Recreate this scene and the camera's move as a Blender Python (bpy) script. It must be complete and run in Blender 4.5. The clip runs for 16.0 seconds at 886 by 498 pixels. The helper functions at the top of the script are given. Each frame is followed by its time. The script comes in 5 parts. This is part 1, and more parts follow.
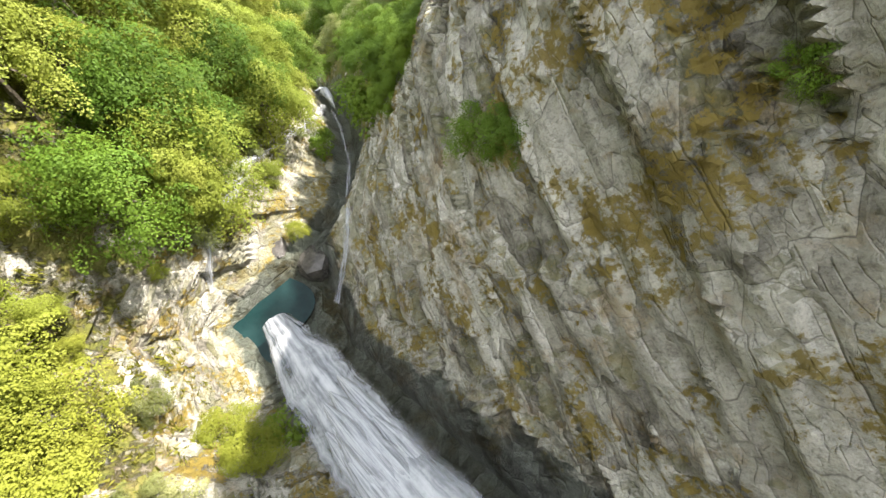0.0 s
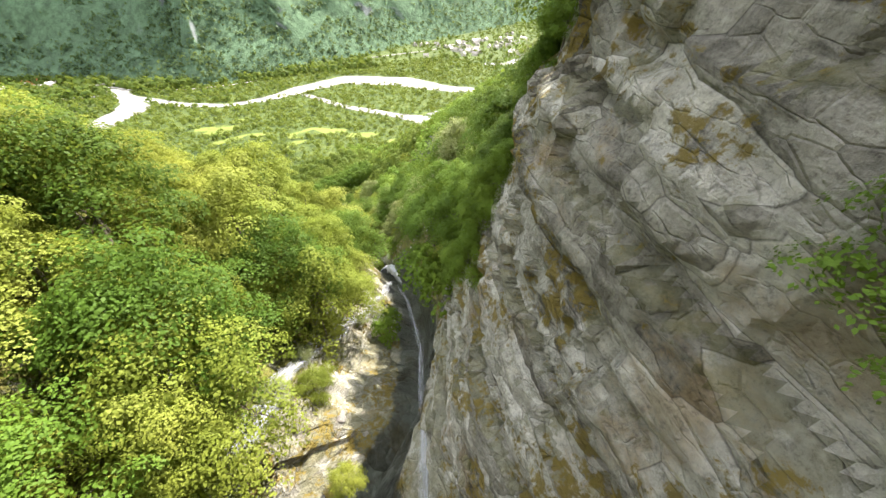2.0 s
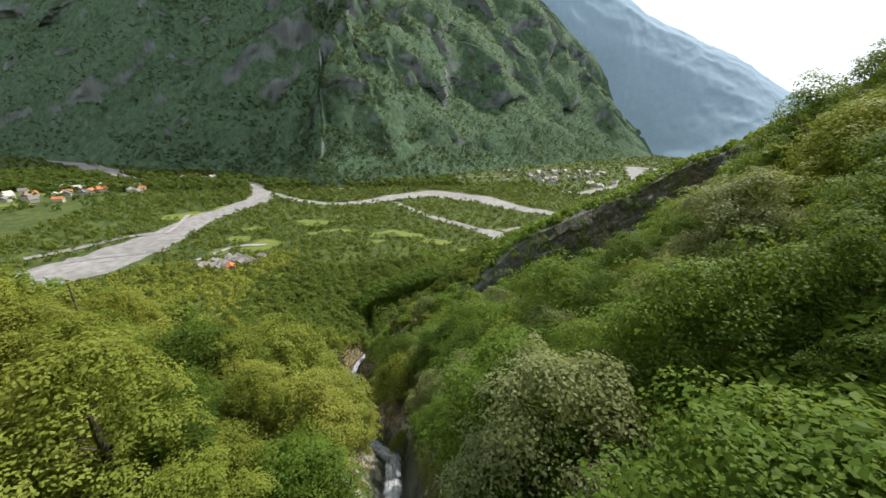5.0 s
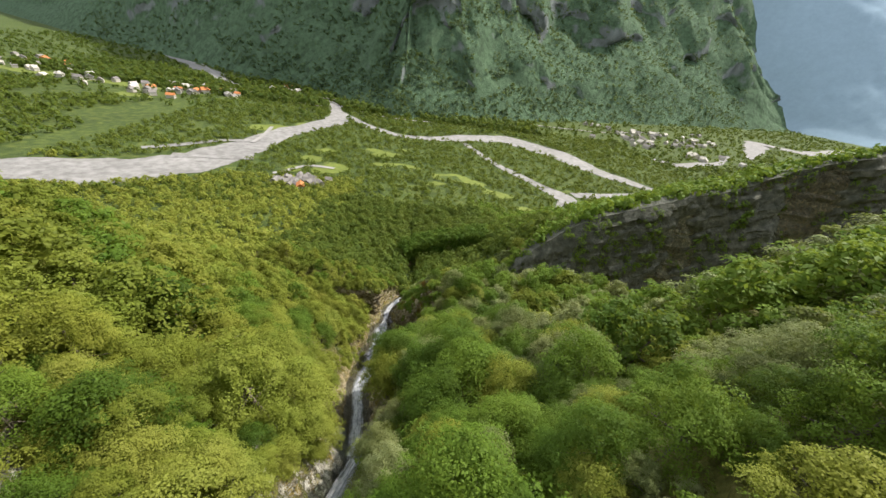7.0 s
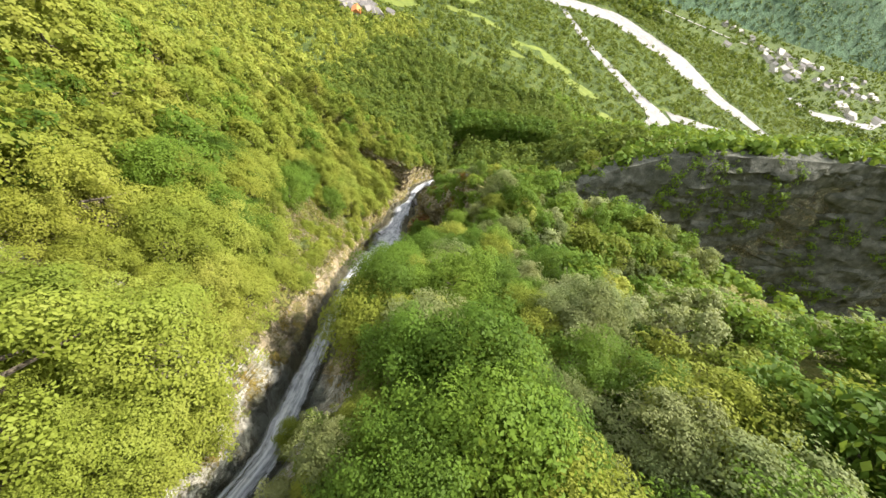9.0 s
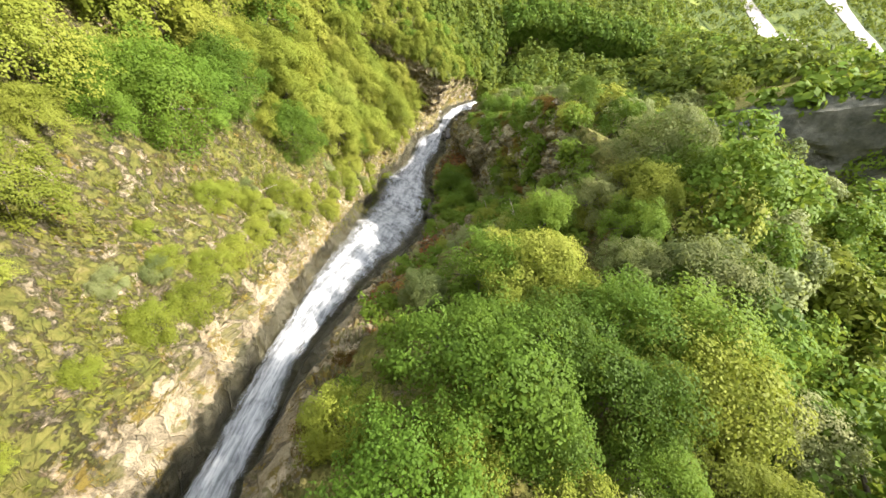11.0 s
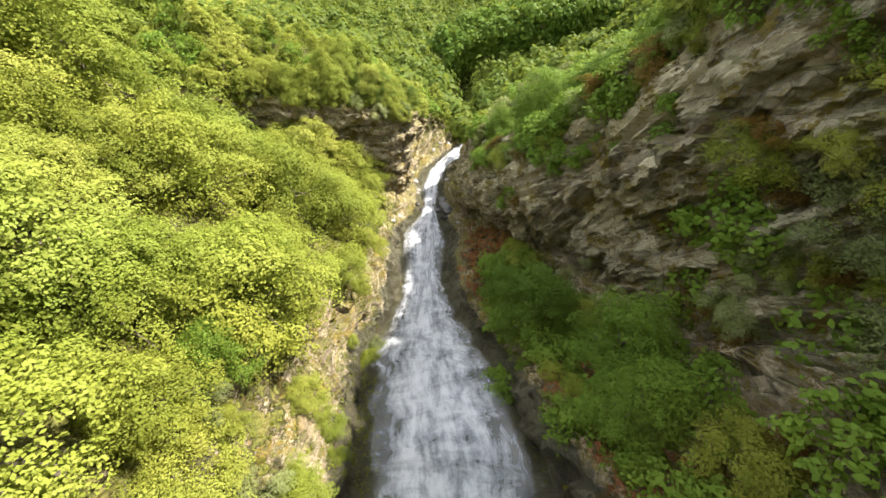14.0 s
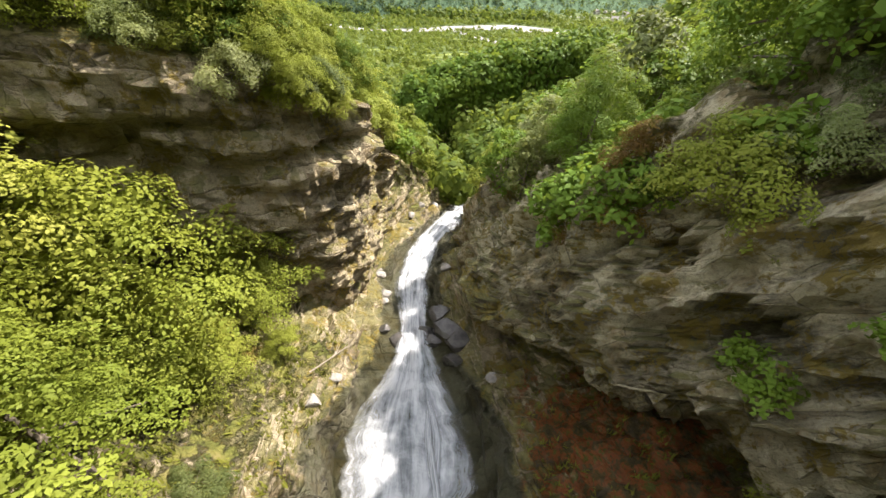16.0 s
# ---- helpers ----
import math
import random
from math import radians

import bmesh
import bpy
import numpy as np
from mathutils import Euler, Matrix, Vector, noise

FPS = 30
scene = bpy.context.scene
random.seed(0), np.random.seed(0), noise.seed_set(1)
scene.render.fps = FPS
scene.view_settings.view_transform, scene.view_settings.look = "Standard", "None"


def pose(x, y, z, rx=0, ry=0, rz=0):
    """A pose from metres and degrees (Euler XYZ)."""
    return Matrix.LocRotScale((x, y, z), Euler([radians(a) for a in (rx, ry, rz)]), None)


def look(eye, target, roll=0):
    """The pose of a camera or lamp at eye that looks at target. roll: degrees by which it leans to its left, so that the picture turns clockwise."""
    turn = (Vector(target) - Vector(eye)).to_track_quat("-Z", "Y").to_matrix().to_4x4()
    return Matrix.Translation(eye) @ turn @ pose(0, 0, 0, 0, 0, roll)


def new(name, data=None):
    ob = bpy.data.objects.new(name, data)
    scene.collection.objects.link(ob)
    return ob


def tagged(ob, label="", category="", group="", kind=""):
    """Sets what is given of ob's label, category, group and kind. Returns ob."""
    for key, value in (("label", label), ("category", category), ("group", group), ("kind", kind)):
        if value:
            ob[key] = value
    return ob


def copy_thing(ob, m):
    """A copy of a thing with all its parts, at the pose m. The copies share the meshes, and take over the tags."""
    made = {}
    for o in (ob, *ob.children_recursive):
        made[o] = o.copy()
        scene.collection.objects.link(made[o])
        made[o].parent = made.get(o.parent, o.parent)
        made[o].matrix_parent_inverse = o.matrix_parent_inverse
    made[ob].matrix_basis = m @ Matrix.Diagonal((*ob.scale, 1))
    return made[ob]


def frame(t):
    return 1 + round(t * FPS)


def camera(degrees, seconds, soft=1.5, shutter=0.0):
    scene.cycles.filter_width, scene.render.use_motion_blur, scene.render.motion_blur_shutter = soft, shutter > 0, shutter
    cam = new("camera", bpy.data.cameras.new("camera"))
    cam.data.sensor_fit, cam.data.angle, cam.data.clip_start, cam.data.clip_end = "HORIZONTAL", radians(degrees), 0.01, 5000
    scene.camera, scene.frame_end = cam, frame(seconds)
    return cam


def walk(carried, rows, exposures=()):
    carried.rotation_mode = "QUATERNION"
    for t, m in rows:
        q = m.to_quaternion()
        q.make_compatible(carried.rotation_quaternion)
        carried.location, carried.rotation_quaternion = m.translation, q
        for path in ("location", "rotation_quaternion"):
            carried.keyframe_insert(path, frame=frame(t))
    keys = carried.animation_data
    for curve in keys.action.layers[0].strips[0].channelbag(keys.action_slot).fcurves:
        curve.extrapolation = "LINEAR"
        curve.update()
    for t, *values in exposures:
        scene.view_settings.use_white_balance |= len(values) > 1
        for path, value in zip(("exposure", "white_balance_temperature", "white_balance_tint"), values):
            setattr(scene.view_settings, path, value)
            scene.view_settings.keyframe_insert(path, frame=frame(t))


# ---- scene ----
cam = camera(106.26, 16.0)
PATH = [
    (0.00, pose(0.00, -0.00, 0.00, 24.58, -13.68, -29.70)),
    (0.50, pose(0.64, 0.52, -1.06, 30.19, -8.04, -23.25)),
    (1.00, pose(1.22, 1.74, -2.34, 35.89, -5.41, -22.97)),
    (1.50, pose(1.73, 3.34, -3.77, 42.12, -2.85, -25.29)),
    (2.00, pose(2.17, 5.12, -5.25, 51.11, 0.47, -29.23)),
    (2.50, pose(2.91, 7.17, -6.52, 61.26, 3.22, -31.39)),
    (3.00, pose(3.93, 9.32, -7.24, 65.41, 3.32, -30.67)),
    (3.50, pose(5.13, 11.48, -7.58, 67.93, 2.31, -28.69)),
    (4.00, pose(6.44, 13.63, -7.56, 69.31, 0.61, -24.76)),
    (4.50, pose(7.62, 15.77, -7.40, 69.50, -0.94, -19.91)),
    (4.70, pose(8.06, 16.66, -7.33, 69.25, -1.28, -18.12)),
    (5.00, pose(8.97, 17.62, -6.76, 69.05, -1.86, -15.50)),
    (5.30, pose(10.23, 18.07, -5.49, 68.58, -2.12, -13.25)),
    (5.60, pose(11.67, 18.32, -3.85, 67.80, -2.28, -11.26)),
    (5.90, pose(13.13, 18.66, -2.16, 66.64, -2.52, -9.43)),
    (6.20, pose(14.46, 19.38, -0.76, 65.03, -3.05, -7.62)),
    (6.50, pose(15.49, 20.78, 0.01, 62.88, -4.05, -5.68)),
    (6.80, pose(16.06, 23.16, -0.16, 60.07, -5.69, -3.45)),
    (7.00, pose(16.30, 25.10, -0.51, 58.10, -7.23, -1.54)),
    (7.50, pose(16.75, 30.05, -1.94, 52.82, -10.43, 2.78)),
    (8.00, pose(16.95, 34.96, -4.48, 46.57, -13.27, 7.42)),
    (8.50, pose(16.88, 39.68, -8.22, 40.44, -15.01, 11.47)),
    (9.00, pose(16.65, 44.58, -12.89, 35.13, -15.64, 14.39)),
    (9.20, pose(16.52, 46.72, -14.94, 33.20, -15.61, 15.30)),
    (9.50, pose(16.16, 50.29, -18.20, 30.15, -15.80, 16.98)),
    (9.80, pose(15.48, 54.76, -22.11, 27.31, -16.00, 18.60)),
    (10.10, pose(14.57, 59.74, -26.47, 24.79, -16.15, 20.03)),
    (10.40, pose(13.54, 64.89, -31.12, 22.74, -16.18, 21.12)),
    (10.70, pose(12.48, 69.82, -35.86, 21.26, -16.04, 21.72)),
    (11.00, pose(11.49, 74.19, -40.51, 20.51, -15.69, 21.70)),
    (11.30, pose(10.67, 77.63, -44.89, 20.59, -15.05, 20.91)),
    (11.50, pose(10.22, 79.53, -47.70, 20.62, -14.70, 20.34)),
    (12.00, pose(9.05, 84.27, -54.65, 21.70, -13.37, 17.91)),
    (12.50, pose(7.90, 89.44, -61.67, 24.16, -11.66, 14.03)),
    (13.00, pose(6.68, 95.07, -68.55, 28.57, -8.91, 7.93)),
    (13.50, pose(5.79, 101.32, -74.84, 33.43, -5.09, 1.94)),
    (14.00, pose(5.27, 107.98, -80.72, 37.14, -2.22, -0.95)),
    (14.50, pose(5.13, 114.85, -86.34, 40.06, -1.14, -1.18)),
    (15.00, pose(5.35, 121.58, -91.82, 43.38, -1.46, 0.16)),
    (15.50, pose(5.05, 128.14, -97.38, 46.43, -2.83, -0.95)),
    (16.00, pose(4.82, 135.11, -103.06, 50.58, -2.06, -6.95)),
]
EXPOSURES = [(0, 2.4, 6550, 14), (1, 2.35, 6550, 14), (2, 2.3, 6500, 14), (2.5, 2.2, 6450, 14), (3, 1.75, 6400, 13), (4, 0.95, 6350, 12), (4.5, 0.65, 6350, 12), (7, 0.9, 6500, 12), (9, 1.65, 6600, 12),
             (11.5, 2.0, 6700, 14), (13, 2.0, 6650, 14), (14.5, 2.2, 6600, 14), (16, 1.95, 6650, 15)]
walk(cam, PATH, exposures=EXPOSURES)

# ---- light ----
SUN_AZ, SUN_EL = radians(57), radians(50)      # compass angle from +y towards +x
world = bpy.data.worlds.new("world")
scene.world = world
world.use_nodes = True
wn = world.node_tree.nodes
sky = wn.new("ShaderNodeTexSky")
sky.sky_type, sky.sun_disc = "NISHITA", False
sky.sun_elevation, sky.sun_rotation = SUN_EL, SUN_AZ
sky.air_density, sky.dust_density, sky.altitude = 1.0, 1.0, 300
wl = world.node_tree.links
cloud = wn.new("ShaderNodeTexNoise")
cloud.inputs["Scale"].default_value, cloud.inputs["Detail"].default_value = 2.6, 8
wl.new(wn.new("ShaderNodeTexCoord").outputs["Generated"], cloud.inputs["Vector"])
cover = wn.new("ShaderNodeMapRange")
cover.inputs["From Min"].default_value, cover.inputs["From Max"].default_value = 0.36, 0.62
cover.inputs["To Min"].default_value, cover.inputs["To Max"].default_value = 0.45, 0.95
wl.new(cloud.outputs["Fac"], cover.inputs["Value"])
veil = wn.new("ShaderNodeMix")
veil.data_type = "RGBA"
veil.inputs[7].default_value = (8.6, 8.8, 9.0, 1)
wl.new(cover.outputs[0], veil.inputs[0])
wl.new(sky.outputs[0], veil.inputs[6])
wl.new(veil.outputs[2], wn["Background"].inputs[0])
wn["Background"].inputs[1].default_value = 0.094
sun = new("sun", bpy.data.lights.new("sun", "SUN"))
sun.data.energy, sun.data.angle, sun.data.color = 3.9, radians(1.2), (1.0, 0.94, 0.84)
sun_way = Vector((math.sin(SUN_AZ) * math.cos(SUN_EL), math.cos(SUN_AZ) * math.cos(SUN_EL), math.sin(SUN_EL)))
sun.matrix_world = look(sun_way * 50, (0, 0, 0))


# ---- materials ----
def material(name, rough=0.8, spec=0.3):
    m = bpy.data.materials.new(name)
    m.use_nodes = True
    b = m.node_tree.nodes["Principled BSDF"]
    b.inputs["Roughness"].default_value = rough
    b.inputs["Specular IOR Level"].default_value = spec
    return m, m.node_tree.nodes, m.node_tree.links, b


def noise_node(n, l, scale, detail=6, rough=0.6, vector=None, distort=0.0):
    t = n.new("ShaderNodeTexNoise")
    t.inputs["Scale"].default_value, t.inputs["Detail"].default_value = scale, detail
    t.inputs["Roughness"].default_value, t.inputs["Distortion"].default_value = rough, distort
    if vector is not None:
        l.new(vector, t.inputs["Vector"])
    return t.outputs["Fac"]


def ramp(n, l, fac, stops):
    r = n.new("ShaderNodeValToRGB")
    while len(r.color_ramp.elements) < len(stops):
        r.color_ramp.elements.new(0.5)
    for e, (p, c) in zip(r.color_ramp.elements, stops):
        e.position, e.color = p, (*c, 1) if len(c) == 3 else c
    l.new(fac, r.inputs["Fac"])
    return r.outputs["Color"]


def mix(n, l, fac, a, b, mode="MIX"):
    x = n.new("ShaderNodeMix")
    x.data_type, x.blend_type = "RGBA", mode
    for key, v in ((0, fac), (6, a), (7, b)):
        if isinstance(v, (int, float)):
            x.inputs[key].default_value = v
        elif isinstance(v, tuple):
            x.inputs[key].default_value = (*v, 1)
        else:
            l.new(v, x.inputs[key])
    return x.outputs[2]


def calc(n, l, op, a, b=0.0, clamp=False):
    x = n.new("ShaderNodeMath")
    x.operation, x.use_clamp = op, clamp
    for key, v in ((0, a), (1, b)):
        if isinstance(v, (int, float)):
            x.inputs[key].default_value = v
        else:
            l.new(v, x.inputs[key])
    return x.outputs[0]


def bump(n, l, b, height, strength=0.5, distance=0.1):
    x = n.new("ShaderNodeBump")
    x.inputs["Strength"].default_value, x.inputs["Distance"].default_value = strength, distance
    l.new(height, x.inputs["Height"])
    l.new(x.outputs[0], b.inputs["Normal"])


def place(n):
    return n.new("ShaderNodeNewGeometry").outputs["Position"]


def stretched(n, l, v, scale, turn=(0, 0, 0)):
    x = n.new("ShaderNodeMapping")
    x.inputs["Scale"].default_value, x.inputs["Rotation"].default_value = scale, turn
    l.new(v, x.inputs["Vector"])
    return x.outputs[0]


def along(n, l, pos, axis):
    d = n.new("ShaderNodeVectorMath")
    d.operation = "DOT_PRODUCT"
    l.new(pos, d.inputs[0])
    d.inputs[1].default_value = axis
    return d.outputs["Value"]


BEDS = {
    "upper": ((0.0, -0.40, -0.10), (0.55, 0.0, 0.0), (0.12, -0.26, 1.05)),
    "lower": ((0.38, 0.12, 0.0), (-0.06, 0.38, 0.04), (0.15, 0.05, 1.05)),
    "steep": ((0.07, -0.11, 0.24), (0.42, 0.05, 0.0), (0.10, 0.85, 0.38)),
}


def bed_space(n, l, pos, beds):
    """Coordinates that follow the rock's layers: along the dip, across it, and through the beds."""
    c = n.new("ShaderNodeCombineXYZ")
    for k, axis in enumerate(BEDS[beds]):
        l.new(along(n, l, pos, axis), c.inputs[k])
    return c.outputs[0]


def blocks(n, l, vector, scale):
    """Angular blocks: a tone for each block, and the distance from its nearest joint."""
    near, second = n.new("ShaderNodeTexVoronoi"), n.new("ShaderNodeTexVoronoi")
    for t, feature in ((near, "F1"), (second, "F2")):
        t.feature, t.distance = feature, "CHEBYCHEV"
        t.inputs["Scale"].default_value = scale
        l.new(vector, t.inputs["Vector"])
    s = n.new("ShaderNodeSeparateXYZ")
    l.new(near.outputs["Color"], s.inputs[0])
    return s.outputs[0], calc(n, l, "SUBTRACT", second.outputs["Distance"], near.outputs["Distance"])


def rock_colour(n, l, pos, beds):
    """Grey layered schist in angular slabs, with pale faces, ochre lichen, rust and dark cracks."""
    wob = n.new("ShaderNodeTexNoise")
    wob.inputs["Scale"].default_value, wob.inputs["Detail"].default_value = 1.7, 7
    wob.inputs["Roughness"].default_value = 0.7
    l.new(pos, wob.inputs["Vector"])
    warp = mix(n, l, 0.035, pos, wob.outputs["Color"], "ADD")
    lower, tilted = beds != "upper", beds == "steep"
    size = 0.62 if lower else 1.0
    beds = stretched(n, l, bed_space(n, l, warp, beds), (size, size, size))
    tone, joint = blocks(n, l, beds, 1.0)
    tone_small, joint_small = blocks(n, l, beds, 3.3)
    mottle = noise_node(n, l, 1.5, 12, 0.74, pos, 0.2)
    streak = noise_node(n, l, 1.0, 8, 0.7, stretched(n, l, beds, (1.6, 2.0, 3.2)))
    v = calc(n, l, "ADD", calc(n, l, "MULTIPLY", tone, 0.24), calc(n, l, "MULTIPLY", tone_small, 0.10))
    v = calc(n, l, "ADD", v, calc(n, l, "ADD", calc(n, l, "MULTIPLY", mottle, 0.36), calc(n, l, "MULTIPLY", streak, 0.28)))
    grey = ramp(n, l, v, [(0.32, (0.12, 0.112, 0.09)), (0.42, (0.31, 0.298, 0.25)), (0.54, (0.46, 0.448, 0.385)), (0.70, (0.62, 0.60, 0.53))])
    if lower:
        # Warm rock tint, kept paler on the tilted wall to offset its shade.
        grey = mix(n, l, 1.0, grey, (0.98, 0.91, 0.74) if tilted else (0.84, 0.73, 0.57), "MULTIPLY")
    stain = ramp(n, l, noise_node(n, l, 0.5, 10, 0.72, pos), [(0.53, (0, 0, 0)), (0.62, (1, 1, 1))])
    col = mix(n, l, calc(n, l, "MULTIPLY", stain, 0.50), grey, (0.24, 0.155, 0.055))
    dark = ramp(n, l, calc(n, l, "ADD", calc(n, l, "MULTIPLY", noise_node(n, l, 0.30, 10, 0.70, pos), 0.7), calc(n, l, "MULTIPLY", streak, 0.3)), [(0.515 if lower else 0.53, (0, 0, 0)), (0.585, (1, 1, 1))])
    col = mix(n, l, calc(n, l, "MULTIPLY", dark, 0.82), col, (0.038, 0.034, 0.025))
    broken = calc(n, l, "MULTIPLY", noise_node(n, l, 0.9, 5, 0.6, pos), 0.9)
    crack = calc(n, l, "MINIMUM", calc(n, l, "ADD", calc(n, l, "MULTIPLY", joint, 13.0), calc(n, l, "MULTIPLY", broken, 0.22)), calc(n, l, "ADD", calc(n, l, "MULTIPLY", joint_small, 9.0), broken), True)
    lines = ramp(n, l, crack, [(0.06, (0.05, 0.045, 0.04)), (0.24, (1, 1, 1))])
    col = mix(n, l, 0.75, col, lines, "MULTIPLY")
    speck = ramp(n, l, calc(n, l, "ADD", calc(n, l, "MULTIPLY", noise_node(n, l, 4.5, 8, 0.8, pos), 0.5), calc(n, l, "MULTIPLY", noise_node(n, l, 16.0, 6, 0.8, pos), 0.5)), [(0.41, (0.30, 0.29, 0.27)), (0.48, (0.94, 0.94, 0.92)), (0.58, (1.3, 1.3, 1.27))])
    step = calc(n, l, "ADD", calc(n, l, "MULTIPLY", tone, 0.75), calc(n, l, "MULTIPLY", tone_small, 0.30))
    relief = calc(n, l, "ADD", step, calc(n, l, "ADD", calc(n, l, "MULTIPLY", mottle, 0.45), calc(n, l, "MULTIPLY", streak, 0.40)))
    return mix(n, l, 0.6, col, speck, "MULTIPLY"), relief, crack


def make_ground(name, beds):
    m, n, l, b = material(name, 0.85, 0.25)
    lower = beds != "upper"
    pos = place(n)
    rock, relief, crack = rock_colour(n, l, pos, beds)
    grass = ramp(n, l, noise_node(n, l, 1.1, 8, 0.7, pos), [(0.3, (0.055, 0.065, 0.014)), (0.46, (0.105, 0.110, 0.024)), (0.58, (0.150, 0.142, 0.036)), (0.72, (0.220, 0.180, 0.080))])
    moss = ramp(n, l, noise_node(n, l, 2.2, 6, 0.6, pos), [(0.35, (0.05, 0.06, 0.01)), (0.65, (0.16, 0.15, 0.03))])
    a = n.new("ShaderNodeAttribute")
    a.attribute_name = "bare"
    ragged = calc(n, l, "ADD", a.outputs["Fac"], calc(n, l, "MULTIPLY", calc(n, l, "SUBTRACT", noise_node(n, l, 0.9, 8, 0.7, pos), 0.5), 1.6))
    bare = ramp(n, l, ragged, [(0.40, (0, 0, 0)), (0.52, (1, 1, 1))])
    g = n.new("ShaderNodeNewGeometry")
    s = n.new("ShaderNodeSeparateXYZ")
    l.new(g.outputs["Normal"], s.inputs[0])
    ledge = calc(n, l, "ADD", s.outputs[2], calc(n, l, "MULTIPLY", calc(n, l, "SUBTRACT", noise_node(n, l, 1.6, 7, 0.7, pos), 0.5), 1.5))
    mossy = ramp(n, l, ledge, [(0.62, (0, 0, 0)), (0.78, (1, 1, 1))])
    rocky = mix(n, l, calc(n, l, "MULTIPLY", mossy, 0.7 if lower else 0.5), rock, moss)
    lichen = calc(n, l, "MULTIPLY", noise_node(n, l, 0.6, 4, 0.6, pos), noise_node(n, l, 4.0, 10, 0.75, pos))
    rocky = mix(n, l, calc(n, l, "MULTIPLY", ramp(n, l, lichen, [(0.28, (0, 0, 0)), (0.31, (1, 1, 1))]), 0.9), rocky, (0.20, 0.15, 0.028))
    col = mix(n, l, bare, grass, rocky)
    r = n.new("ShaderNodeAttribute")
    r.attribute_name = "heath"
    heath = ramp(n, l, noise_node(n, l, 1.2, 9, 0.72, pos), [(0.36, (0.022, 0.015, 0.008)), (0.46, (0.075, 0.055, 0.014)), (0.53, (0.25, 0.060, 0.016)), (0.62, (0.085, 0.10, 0.018))])
    rusty = ramp(n, l, calc(n, l, "ADD", r.outputs["Fac"], calc(n, l, "MULTIPLY", calc(n, l, "SUBTRACT", noise_node(n, l, 0.8, 8, 0.7, pos), 0.5), 1.4)), [(0.42, (0, 0, 0)), (0.55, (1, 1, 1))])
    col = mix(n, l, calc(n, l, "MULTIPLY", rusty, 0.88), col, heath)
    w = n.new("ShaderNodeAttribute")
    w.attribute_name = "wet_and_shade"
    # Darkens rock soaked by the stream, and paints shade onto the far ridge.
    soaked_and_shaded = ramp(n, l, calc(n, l, "ADD", w.outputs["Fac"], calc(n, l, "MULTIPLY", calc(n, l, "SUBTRACT", noise_node(n, l, 0.8, 8, 0.7, pos), 0.5), 1.2)), [(0.42, (0, 0, 0)), (0.60, (1, 1, 1))])
    l.new(mix(n, l, calc(n, l, "MULTIPLY", soaked_and_shaded, 0.88), col, mix(n, l, 1.0, rock, (0.17, 0.205, 0.20), "MULTIPLY")), b.inputs["Base Color"])
    l.new(calc(n, l, "SUBTRACT", 0.85, calc(n, l, "MULTIPLY", soaked_and_shaded, 0.5)), b.inputs["Roughness"])
    h = calc(n, l, "ADD", relief, calc(n, l, "MULTIPLY", noise_node(n, l, 9.0, 8, 0.7, pos), 0.30))
    h = calc(n, l, "ADD", h, calc(n, l, "MULTIPLY", crack, 0.25))
    h = calc(n, l, "MULTIPLY", h, calc(n, l, "ADD", calc(n, l, "MULTIPLY", bare, 0.5), 0.5))
    bump(n, l, b, h, 1.0, 0.60 if lower else 0.42)
    return m


def make_plain(name, stops, scale=3.0, rough=0.85, strength=0.4, dist=0.05, spec=0.25):
    m, n, l, b = material(name, rough, spec)
    pos = place(n)
    c = ramp(n, l, noise_node(n, l, scale, 8, 0.65, pos), stops)
    c = mix(n, l, 0.5, c, ramp(n, l, noise_node(n, l, scale * 0.13, 4, 0.6, pos), [(0.3, (0.55, 0.55, 0.55)), (0.7, (1, 1, 1))]), "MULTIPLY")
    l.new(c, b.inputs["Base Color"])
    bump(n, l, b, noise_node(n, l, scale * 3, 8, 0.7, pos), strength, dist)
    return m


def make_leaf(name, dark, mid, light):
    m, n, l, b = material(name, 0.6, 0.14)
    info = n.new("ShaderNodeObjectInfo")
    g = n.new("ShaderNodeNewGeometry")
    v = calc(n, l, "ADD", calc(n, l, "MULTIPLY", g.outputs["Random Per Island"], 0.20), calc(n, l, "ADD", calc(n, l, "MULTIPLY", info.outputs["Random"], 0.56), 0.12))
    v = calc(n, l, "ADD", v, calc(n, l, "MULTIPLY", calc(n, l, "SUBTRACT", noise_node(n, l, 0.8, 3, 0.6, g.outputs["Position"]), 0.5), 0.7))
    c = ramp(n, l, v, [(0.1, dark), (0.5, mid), (0.95, light)])
    patch = ramp(n, l, noise_node(n, l, 0.09, 4, 0.6, g.outputs["Position"]), [(0.35, (0.80, 0.93, 0.80)), (0.65, (1.05, 1.0, 0.88))])
    c = mix(n, l, 0.8, c, patch, "MULTIPLY")
    l.new(c, b.inputs["Base Color"])
    t = n.new("ShaderNodeBsdfTranslucent")
    l.new(mix(n, l, 0.5, c, (0.25, 0.29, 0.04)), t.inputs["Color"])
    s = n.new("ShaderNodeMixShader")
    s.inputs[0].default_value = 0.42
    l.new(b.outputs[0], s.inputs[1])
    l.new(t.outputs[0], s.inputs[2])
    l.new(s.outputs[0], n["Material Output"].inputs[0])
    return m


